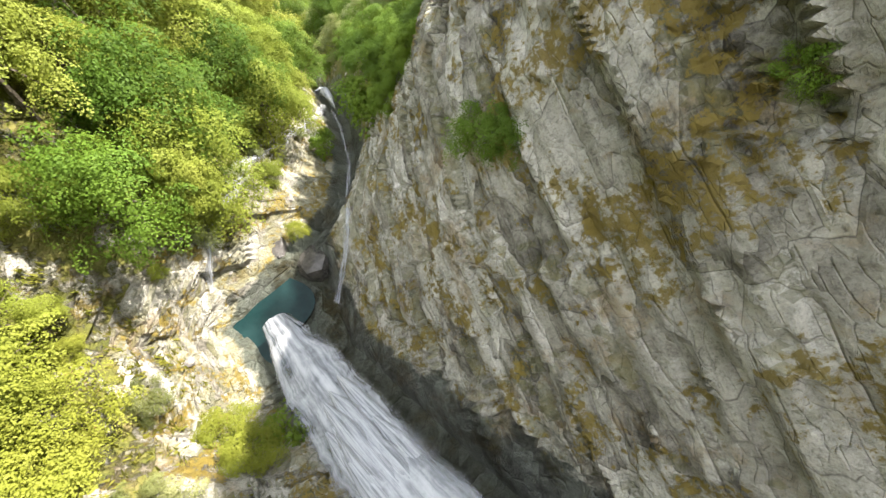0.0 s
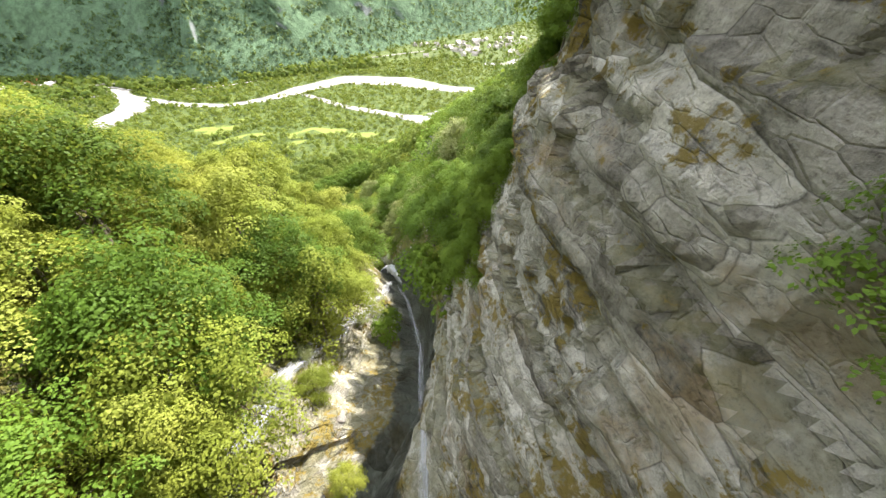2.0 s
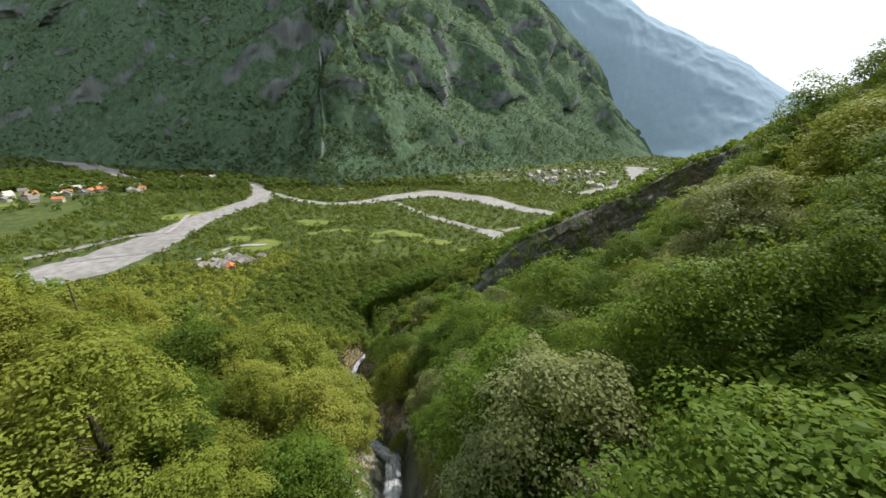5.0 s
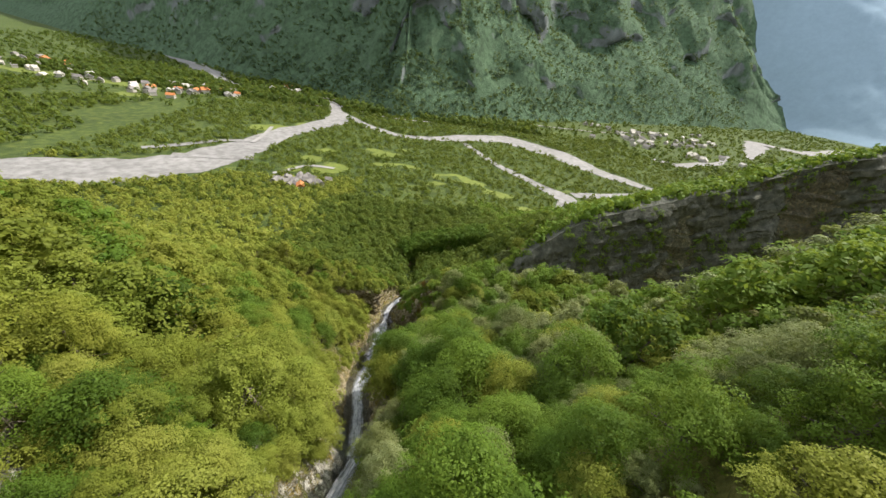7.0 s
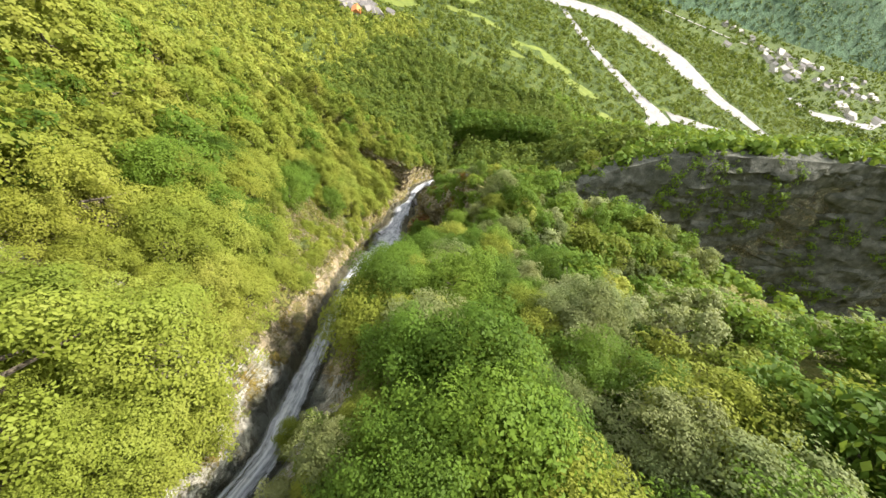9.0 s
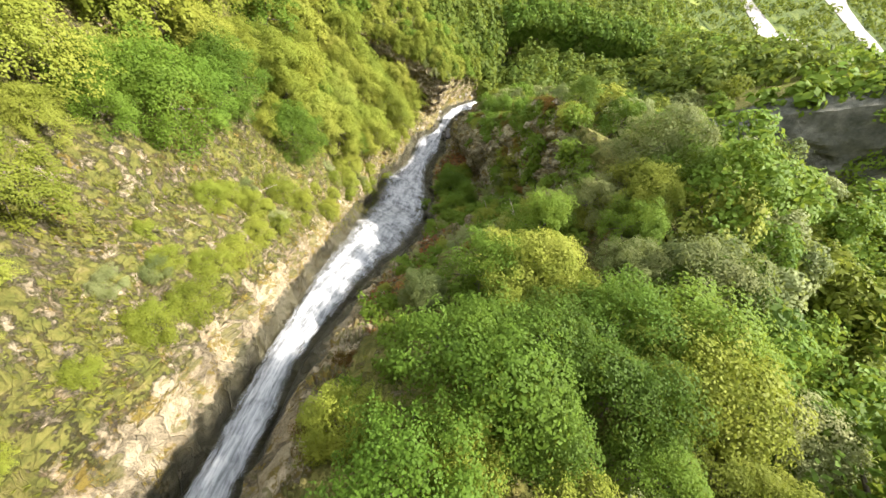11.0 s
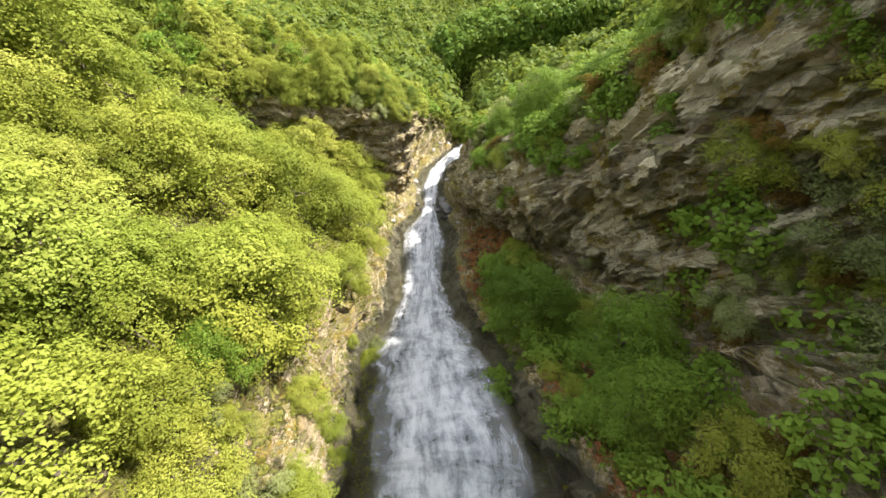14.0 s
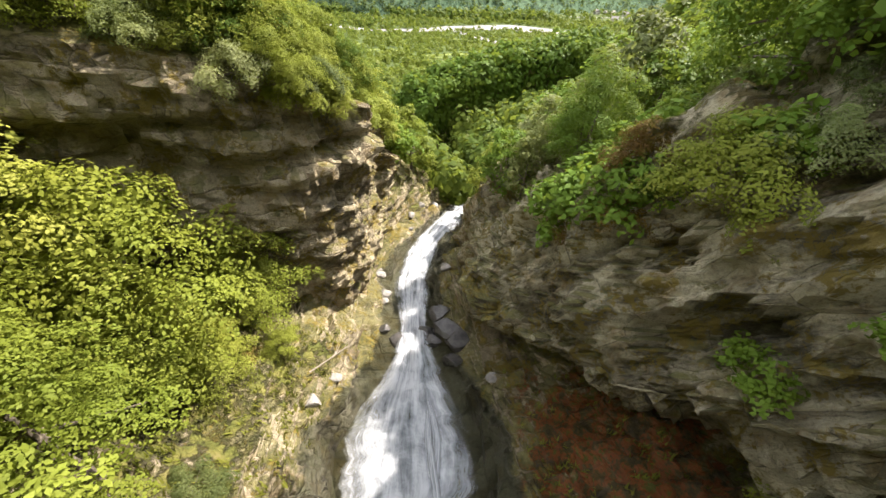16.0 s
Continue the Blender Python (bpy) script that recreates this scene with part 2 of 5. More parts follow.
def make_water(name="white_water", cover=-0.24, soft=0.92):
    """White falling water: foam streaks along the flow with gaps that show the wet rock."""
    m, n, l, b = material(name, 0.45, 0.3)
    uv = n.new("ShaderNodeUVMap").outputs[0]
    long = stretched(n, l, uv, (7.0, 0.40, 1.0))
    fine = stretched(n, l, uv, (26.0, 1.3, 1.0))
    froth = stretched(n, l, uv, (4.0, 1.6, 1.0))
    f = calc(n, l, "ADD", calc(n, l, "MULTIPLY", noise_node(n, l, 1.2, 7, 0.62, long, 0.25), 0.48), calc(n, l, "MULTIPLY", noise_node(n, l, 1.2, 5, 0.65, fine, 0.15), 0.20))
    f = calc(n, l, "ADD", f, calc(n, l, "MULTIPLY", noise_node(n, l, 1.4, 9, 0.72, froth, 0.6), 0.32))
    l.new(ramp(n, l, f, [(0.38, (0.17, 0.19, 0.21)), (0.45, (0.28, 0.30, 0.32)), (0.52, (0.39, 0.41, 0.43)), (0.60, (0.50, 0.52, 0.54))]), b.inputs["Base Color"])
    s = n.new("ShaderNodeSeparateXYZ")
    l.new(uv, s.inputs[0])
    side = calc(n, l, "ABSOLUTE", calc(n, l, "SUBTRACT", calc(n, l, "MULTIPLY", s.outputs[0], 2.0), 1.0))
    body = calc(n, l, "SUBTRACT", calc(n, l, "ADD", calc(n, l, "MULTIPLY", f, 2.2), cover), calc(n, l, "MULTIPLY", calc(n, l, "POWER", side, 3.2), 1.1))
    l.new(ramp(n, l, body, [(0.22, (0, 0, 0)), (soft, (1, 1, 1))]), b.inputs["Alpha"])
    bump(n, l, b, f, 0.4, 0.2)
    return m


def make_pool():
    m, n, l, b = material("pool_water", 0.2, 0.12)
    pos = place(n)
    l.new(ramp(n, l, noise_node(n, l, 0.5, 5, 0.6, pos), [(0.35, (0.004, 0.018, 0.018)), (0.65, (0.011, 0.033, 0.032))]), b.inputs["Base Color"])
    bump(n, l, b, noise_node(n, l, 5, 5, 0.6, pos), 0.25, 0.05)
    return m


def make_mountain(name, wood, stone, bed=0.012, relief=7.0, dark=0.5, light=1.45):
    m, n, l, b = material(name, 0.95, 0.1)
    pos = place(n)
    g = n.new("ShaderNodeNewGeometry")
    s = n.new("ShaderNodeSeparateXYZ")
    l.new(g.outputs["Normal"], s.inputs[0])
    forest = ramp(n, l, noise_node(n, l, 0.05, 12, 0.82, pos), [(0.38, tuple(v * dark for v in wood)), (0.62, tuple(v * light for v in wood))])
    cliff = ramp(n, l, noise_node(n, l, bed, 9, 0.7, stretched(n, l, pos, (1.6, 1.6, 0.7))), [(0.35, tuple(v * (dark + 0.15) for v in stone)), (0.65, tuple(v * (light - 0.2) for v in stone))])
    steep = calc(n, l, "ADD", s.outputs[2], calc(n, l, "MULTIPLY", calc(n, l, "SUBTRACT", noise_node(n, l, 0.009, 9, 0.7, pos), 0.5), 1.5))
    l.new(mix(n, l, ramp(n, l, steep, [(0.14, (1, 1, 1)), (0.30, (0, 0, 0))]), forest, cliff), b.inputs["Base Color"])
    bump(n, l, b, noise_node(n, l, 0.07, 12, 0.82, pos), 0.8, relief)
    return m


GROUND, GROUND_LOW, GROUND_STEEP = make_ground("upper_mountainside", "upper"), make_ground("lower_mountainside", "lower"), make_ground("tilted_beds", "steep")
VALLEY_FLOOR = make_plain("valley_floor", [(0.3, (0.030, 0.050, 0.012)), (0.5, (0.060, 0.090, 0.018)), (0.7, (0.120, 0.145, 0.030))], 0.09, 0.95, 0.9, 1.5)
GRAVEL = make_plain("river_gravel", [(0.3, (0.16, 0.155, 0.145)), (0.5, (0.245, 0.24, 0.228)), (0.7, (0.33, 0.32, 0.31))], 0.12)
FIELD = make_plain("meadow", [(0.3, (0.09, 0.13, 0.02)), (0.7, (0.18, 0.21, 0.04))], 0.2)
ROAD = make_plain("road_surface", [(0.3, (0.25, 0.24, 0.23)), (0.7, (0.36, 0.35, 0.33))], 0.5)
ROOF = make_plain("stone_roof", [(0.3, (0.15, 0.14, 0.13)), (0.7, (0.30, 0.28, 0.26))], 2.0)
TILES = make_plain("orange_roof", [(0.3, (0.42, 0.15, 0.05)), (0.7, (0.62, 0.26, 0.10))], 2.0)
PLASTER = make_plain("house_wall", [(0.3, (0.42, 0.39, 0.34)), (0.7, (0.60, 0.57, 0.51))], 1.0)
GLASS = make_plain("window_glass", [(0.3, (0.02, 0.025, 0.03)), (0.7, (0.04, 0.045, 0.05))], 1.0, 0.15)
BARK = make_plain("bark", [(0.3, (0.07, 0.055, 0.04)), (0.7, (0.20, 0.17, 0.13))], 6.0)
DEAD = make_plain("dead_wood", [(0.3, (0.25, 0.21, 0.16)), (0.7, (0.48, 0.42, 0.34))], 6.0)
# Spur rock colours are darkened to hold the shade of its face.
SPUR_ROCK = make_plain("shade_tinted_spur_rock", [(0.3, (0.045, 0.052, 0.038)), (0.5, (0.10, 0.105, 0.082)), (0.7, (0.19, 0.19, 0.155))], 0.35, 0.9, 1.0, 0.9)
BOULDER = make_plain("boulder_stone", [(0.3, (0.13, 0.12, 0.11)), (0.5, (0.30, 0.28, 0.25)), (0.7, (0.44, 0.42, 0.38))], 2.0, 0.75, 0.8, 0.1)
WET = make_plain("wet_stone", [(0.3, (0.03, 0.03, 0.028)), (0.7, (0.12, 0.11, 0.10))], 2.0, 0.25, 0.7, 0.08, 0.6)
LEAF_LIME = make_leaf("lime_leaves", (0.140, 0.172, 0.026), (0.236, 0.266, 0.041), (0.310, 0.325, 0.071))
LEAF_DEEP = make_leaf("deep_leaves", (0.050, 0.090, 0.012), (0.096, 0.165, 0.021), (0.165, 0.250, 0.033))
LEAF_GREY = make_leaf("silver_leaves", (0.08, 0.105, 0.040), (0.19, 0.215, 0.085), (0.36, 0.38, 0.20))
LEAF_FAR = make_leaf("valley_leaves", (0.040, 0.070, 0.014), (0.085, 0.125, 0.020), (0.17, 0.20, 0.035))
HEATH = make_leaf("dry_undergrowth", (0.07, 0.035, 0.012), (0.15, 0.075, 0.020), (0.22, 0.13, 0.035))
GRASS = make_leaf("grass_blades", (0.09, 0.10, 0.015), (0.17, 0.18, 0.03), (0.30, 0.28, 0.07))
# Leaf greens with the distance haze mixed into them.
LEAF_HAZE = make_leaf("haze_tinted_leaves", (0.042, 0.078, 0.048), (0.064, 0.112, 0.062), (0.096, 0.150, 0.080))
WATER, THIN, POOL = make_water(), make_water("thin_water", -0.56), make_pool()
# Wood and stone are tinted bluer to carry haze across the valley.
MOUNTAIN = make_mountain("haze_tinted_mountain_side", (0.072, 0.118, 0.066), (0.165, 0.185, 0.18))
# Distance haze is put into this range's flat blue base colour.
HAZE_BLUE_RANGE = make_mountain("haze_blue_range", (0.25, 0.345, 0.42), (0.25, 0.345, 0.42), 0.004, 0.3, 0.95, 1.06)


# ---- mesh helpers ----
def mesh_object(name, verts, faces, mat, parent=None, smooth=False, uvs=None):
    me = bpy.data.meshes.new(name)
    if isinstance(faces, list):
        me.from_pydata([tuple(v) for v in verts], [], faces)
    else:
        count, sides = faces.shape
        me.vertices.add(len(verts))
        me.vertices.foreach_set("co", np.asarray(verts, np.float32).ravel())
        me.loops.add(count * sides)
        me.loops.foreach_set("vertex_index", faces.astype(np.int32).ravel())
        me.polygons.add(count)
        me.polygons.foreach_set("loop_start", np.arange(0, count * sides, sides, dtype=np.int32))
        me.update(calc_edges=True)
    me.materials.append(mat)
    if smooth:
        me.polygons.foreach_set("use_smooth", [True] * len(me.polygons))
    if uvs is not None:
        layer = me.uv_layers.new(name="UVMap")
        index = np.empty(len(me.loops), int)
        me.loops.foreach_get("vertex_index", index)
        layer.data.foreach_set("uv", np.asarray(uvs, float)[index].ravel())
    me.update()
    ob = new(name, me)
    ob.parent = parent
    return ob


def part(name, bm, mat, parent, label=""):
    me = bpy.data.meshes.new(name)
    bm.to_mesh(me)
    bm.free()
    me.materials.append(mat)
    ob = new(name, me)
    ob.parent = parent
    return tagged(ob, label)


def grid_faces(rows, cols):
    i = np.arange(rows - 1)[:, None] * cols + np.arange(cols - 1)[None, :]
    return np.stack([i, i + 1, i + cols + 1, i + cols], -1).reshape(-1, 4)


def fractal(p, octaves=5, rough=0.55):
    """Fractal noise in -1..1 at each row of p."""
    return np.array([noise.fractal(v, 1.0 - rough + 0.45, 2.1, octaves, noise_basis="PERLIN_ORIGINAL") for v in p.tolist()])


def value_noise(p, seed=0):
    """Fast smooth noise in -1..1 on a lattice, for large arrays."""
    q = np.floor(p).astype(np.int64)
    f = p - q
    f = f * f * (3 - 2 * f)

    def corner(d):
        c = q + np.array(d)
        h = (c[:, 0] * 374761393 + c[:, 1] * 668265263 + c[:, 2] * 2147483647 + seed * 1274126177) & 0xFFFFFFFF
        h = ((h ^ (h >> 13)) * 1274126177) & 0xFFFFFFFF
        return ((h ^ (h >> 16)) & 0xFFFF) / 32767.5 - 1
    out = 0
    for dx in (0, 1):
        for dy in (0, 1):
            for dz in (0, 1):
                w = (f[:, 0] if dx else 1 - f[:, 0]) * (f[:, 1] if dy else 1 - f[:, 1]) * (f[:, 2] if dz else 1 - f[:, 2])
                out = out + w * corner((dx, dy, dz))
    return out


def blocks_of(p, seed=0):
    """One random value in -1..1 for each brick-like block of space."""
    def dice(c, k):
        h = (c[:, 0] * 374761393 + c[:, 1] * 668265263 + c[:, 2] * 974634781 + (seed + k) * 1274126177) & 0xFFFFFFFF
        h = ((h ^ (h >> 13)) * 1274126177) & 0xFFFFFFFF
        return ((h ^ (h >> 16)) & 0xFFFF) / 32767.5 - 1
    bed = np.floor(p[:, 2]).astype(np.int64)
    shift = dice(np.stack([0 * bed, 0 * bed, bed], 1), 1)
    q = np.stack([np.floor(p[:, 0] + 0.5 * shift).astype(np.int64), np.floor(p[:, 1] + 0.3 * shift).astype(np.int64), bed], 1)
    return dice(q, 2)


def layers(p, octaves=5, seed=0, gain=0.5):
    out, amp = 0, 1.0
    for k in range(octaves):
        out = out + amp * value_noise(p * 2.03 ** k + 17.3 * k, seed + k)
        amp *= gain
    return out


# ---- the gorge: a cross-section for each station along the stream ----
VALLEY = -165.0
STATIONS = []


def station(y, stream, left, right):
    """stream: x, z, half width. left, right: four knots (out, up), the slope beyond them and the slope past 60 m. With three knots the fourth follows the slope."""
    full = [k if len(k) == 10 else (*k[:6], k[4] + 4, k[5] + 4 * k[6], *k[6:]) for k in (left, right)]
    STATIONS.append((y, *stream, *full[0], *full[1]))


station(-60, (8, 18, 1.5), (4, 3, 10, 12, 30, 30, 0.5, 0.3), (3, 6, 6, 30, 20, 45, 0.8, 0.5))
station(-12, (4, -10, 1.8), (4, 2, 9, 8, 22, 20, 0.5, 0.2), (2.2, 6, 4, 20, 9, 32, 0.9, 0.5))
station(-5, (2, -17, 1.8), (4, 2.5, 8, 8, 20, 20, 0.5, 0.2), (2.5, 6, 4.2, 15, 7, 30, 0.9, 0.5))
station(3, (-0.8, -21.8, 2.0), (4, 0.8, 8, 5.0, 18, 16, 0.6, 0.2), (4.0, 3, 6.3, 16.0, 9, 30, 0.9, 0.5))
station(7, (-1.2, -22, 2.6), (3.4, 0.8, 6, 3.6, 15, 14, 0.6, 0.1), (4.6, 3, 7.0, 13, 10, 27, 0.9, 0.5))
station(9.5, (0.6, -21.2, 1.0), (4.4, 1.6, 6, 3.2, 14, 13.5, 0.6, 0.1), (3.4, 2.5, 5.6, 11, 8.5, 23, 0.9, 0.5))
station(13, (5, -22.4, 0.6), (4, 1.8, 8.5, 3.8, 15, 12.5, 0.6, 0.0), (1.3, 3.2, 2.8, 9.5, 5.5, 16, 0.8, 0.5))
station(18, (7.4, -25, 0.6), (3.6, 1.5, 9, 5, 15.5, 13, 0.6, 0.0), (1.4, 3.5, 3.1, 8, 8.5, 13, 0.7, 0.5))
station(25, (9.5, -28, 0.8), (2.5, 2, 6.5, 6.5, 14, 13, 0.55, 0.0), (2, 4.5, 4.5, 9, 12, 14.5, 0.65, 0.5))
station(32, (10.3, -30.5, 0.8), (2.5, 2.5, 6, 7.5, 14, 13, 0.5, 0.0), (2, 4, 5, 8, 14, 13.5, 0.65, 0.5))
station(45, (11.9, -44, 1.2), (2.5, 3.5, 6, 7, 16, 14, 0.55, 0.0), (2.5, 5, 6, 8, 22, 13, 0.6, 0.45))
station(63, (8.7, -61, 1.3), (3, 4, 8, 8, 24, 20, 0.6, -0.05), (3, 7, 9, 14, 28, 19, 0.5, 0.3))
station(74, (6.3, -73, 1.6), (3.5, 4, 9, 9, 27, 24, 0.6, -0.05), (3, 6, 11, 15, 24, 20, 0.2, 0.1))
station(85, (5.6, -85, 3.0), (5, 4, 11, 9, 31, 28, 0.6, -0.05), (3.5, 5, 12, 15, 19, 21, -0.15, -0.1))
station(98, (6.5, -97.5, 5.4), (6, 3.5, 14, 11, 32, 29, 0.5, -0.06), (5, 4.5, 14, 17, 18.5, 29, 23, 35, -0.1, -0.1))
station(110, (6.9, -109, 7.0), (6.5, 3, 14, 12, 31, 28, 0.5, -0.08), (5.5, 3.5, 15.5, 14, 20, 28, 19, 41, 0.1, -0.1))
station(119, (5.2, -114, 6.4), (6, 3.5, 11, 12, 29, 28, 0.45, -0.1), (5.5, 2.5, 19.5, 9.5, 18.0, 24, 16.8, 41, 0.0, -0.1))
station(125, (4.8, -117.5, 4.5), (4.8, 4, 9, 11, 27, 27, 0.45, -0.1), (4.6, 2, 20, 7.5, 14.6, 24, 17.2, 40, -0.1, -0.1))
station(129, (4.6, -119.2, 3.6), (4, 4, 8, 9.5, 23, 23, 0.42, -0.1), (4.2, 2, 19, 6.5, 13.2, 20, 16.8, 36, -0.2, -0.1))
station(133, (4.5, -120.5, 3.0), (3.6, 3.5, 7, 8, 20, 20, 0.4, -0.1), (3.8, 2, 18, 5, 12.4, 14.6, 16, 31, -0.2, -0.1))
station(138, (4.4, -122.3, 3.6), (3.2, 2.2, 8, 5.5, 20, 15, 0.4, -0.1), (3.5, 1.5, 16, 3.5, 10.2, 9.4, 14, 25, -0.1, -0.1))
station(143, (4.6, -124, 4.2), (4, 2, 10, 5, 20, 12, 0.4, -0.15), (2.8, 1.2, 13, 2.5, 7.8, 6.8, 12.5, 21, 0.0, -0.1))
station(149, (5.1, -125.2, 1.9), (4, 1.5, 9, 4.5, 20, 11, 0.4, -0.15), (2.2, 0.8, 8.5, 1.8, 4.4, 5.2, 9.5, 16, 0.1, -0.1))
station(152.5, (5.3, -125.9, 1.3), (4, 1.5, 9, 4.8, 14, 9, 0.4, -0.15), (1.8, 0.6, 6, 1.8, 3.8, 5, 8.5, 13.5, 0.15, -0.05))
station(158, (5.4, -126.6, 2.2), (4, 2, 6.5, 4, 12, 12, 0.4, -0.15), (1.8, 1, 5, 3, 5.5, 6, 11, 12, 0.4, -0.05))
station(164, (6.8, -127.4, 2.0), (3.5, 2, 5.5, 6, 6.5, 12, 0.35, -0.15), (1.5, 1.5, 4.5, 5, 8, 9, 0.5, 0.0))
station(172, (11, -129, 2.0), (4, 1.5, 8, 7, 14, 12, 0.3, -0.15), (2, 2, 6, 5, 14, 10, 0.5, 0.0))
station(180, (15.5, -131.5, 1.8), (3, 1.5, 8, 6, 18, 11, 0.3, -0.14), (3, 2, 8, 6, 18, 12, 0.4, 0.0))
station(192, (16, -140, 1.5), (3, 3, 8, 8, 20, 13, 0.3, -0.12), (3, 3, 8, 8, 20, 14, 0.4, 0.0))
station(240, (15, -146, 1.5), (4, 3, 10, 6, 30, 9, 0.2, -0.08), (4, 3, 10, 6, 30, 10, 0.3, 0.0))
station(320, (12, -151, 1.5), (4, 2, 12, 3, 40, 5, 0.05, -0.03), (4, 2, 12, 3, 40, 5, 0.1, 0.0))
station(450, (25, -159, 1.5), (4, 1, 12, 1.5, 40, 2, 0.0, 0.0), (4, 1, 12, 1.5, 40, 2, 0.0, 0.0))
station(620, (40, -165, 1.5), (4, 0.1, 12, 0.2, 40, 0.2, 0.0, 0.0), (4, 0.1, 12, 0.2, 40, 0.2, 0.0, 0.0))
TABLE = np.array(sorted(STATIONS))


def section(y):
    """All numbers of the cross-section at y, smoothed between the stations."""
    ys = TABLE[:, 0]
    y = np.asarray(y, float)
    return np.stack([np.interp(y, ys, TABLE[:, k]) for k in range(1, TABLE.shape[1])], -1)


def stream_at(y):
    s = section(y)
    return s[..., 0], s[..., 1], s[..., 2]


def outline(y, side):
    """Knots (out, up) of one side of the cross-section at y; side 0 is the left bank, 1 the right."""
    s = section(y)
    k = s[3:13] if side == 0 else s[13:23]
    w = s[2]
    out = [0, w, k[0] + w * 0.3, k[2], k[4], k[6], 60]
    up = [-0.35, 0, k[1], k[3], k[5], k[7]]
    up.append(up[-1] + k[8] * (60 - k[6]))
    for far in (220, 700, 4600):
        up.append(up[-1] + k[9] * min(far - out[-1], 300))
        out.append(far)
    return np.array(out, float), np.array(up, float), s[0], s[1]


COUNTS = (3, 10, 72, 88, 80, 26, 20, 12, 10)


def coarse(k):
    """Steps out from the stream, counted at the spacing of the wide slopes."""
    return np.where(k < 13, k, np.where(k < 253, 13 + (k - 13) / 2, k - 120))


def fine_step(k):
    return k if k < 13 else (13 + 2 * (k - 13) if k < 133 else k + 120)


def side_points(y, side):
    out, up, cx, cz = outline(y, side)
    o, u = [], []
    for k, c in enumerate(COUNTS):
        t = np.arange(c) / c
        o.append(out[k] + (out[k + 1] - out[k]) * t)
        u.append(up[k] + (up[k + 1] - up[k]) * t)
    o, u = np.append(np.concatenate(o), out[-1]), np.append(np.concatenate(u), up[-1])
    return o, u, cx, cz


def dark_ridge(x, y):
    """The spur across the side valley: its crest climbs away from the stream."""
    crest = np.interp(x, (50, 62, 72, 86, 98, 120, 160, 190, 240, 420, 800), (-170, -92, -77, -65, -58, -51, -41, -29, -15, 45, 120))
    line = 158 + 0.10 * (x - 75)
    d = y - line
    return crest - np.where(d < 0, -d * 3.6, d * 0.55)


def foot(x):
    """Where the mountain's foot meets the valley floor."""
    return np.interp(x, (-4600, -700, -390, -280, -150, 0, 150, 260, 420, 800, 4600), (-200, 250, 345, 330, 420, 600, 430, 330, 300, 330, 300))


ROWS = np.concatenate([np.arange(-60, -14, 3.0), np.arange(-14, 16, 0.16), np.arange(16, 40, 0.3), np.arange(40, 112, 0.45), np.arange(112, 160, 0.3), np.arange(160, 178, 0.45), np.arange(178, 262, 2.2), np.arange(262, 640, 8.0), np.geomspace(640, 4800, 24)])
sheet, bare, wet_and_shade, heath = [], [], [], []
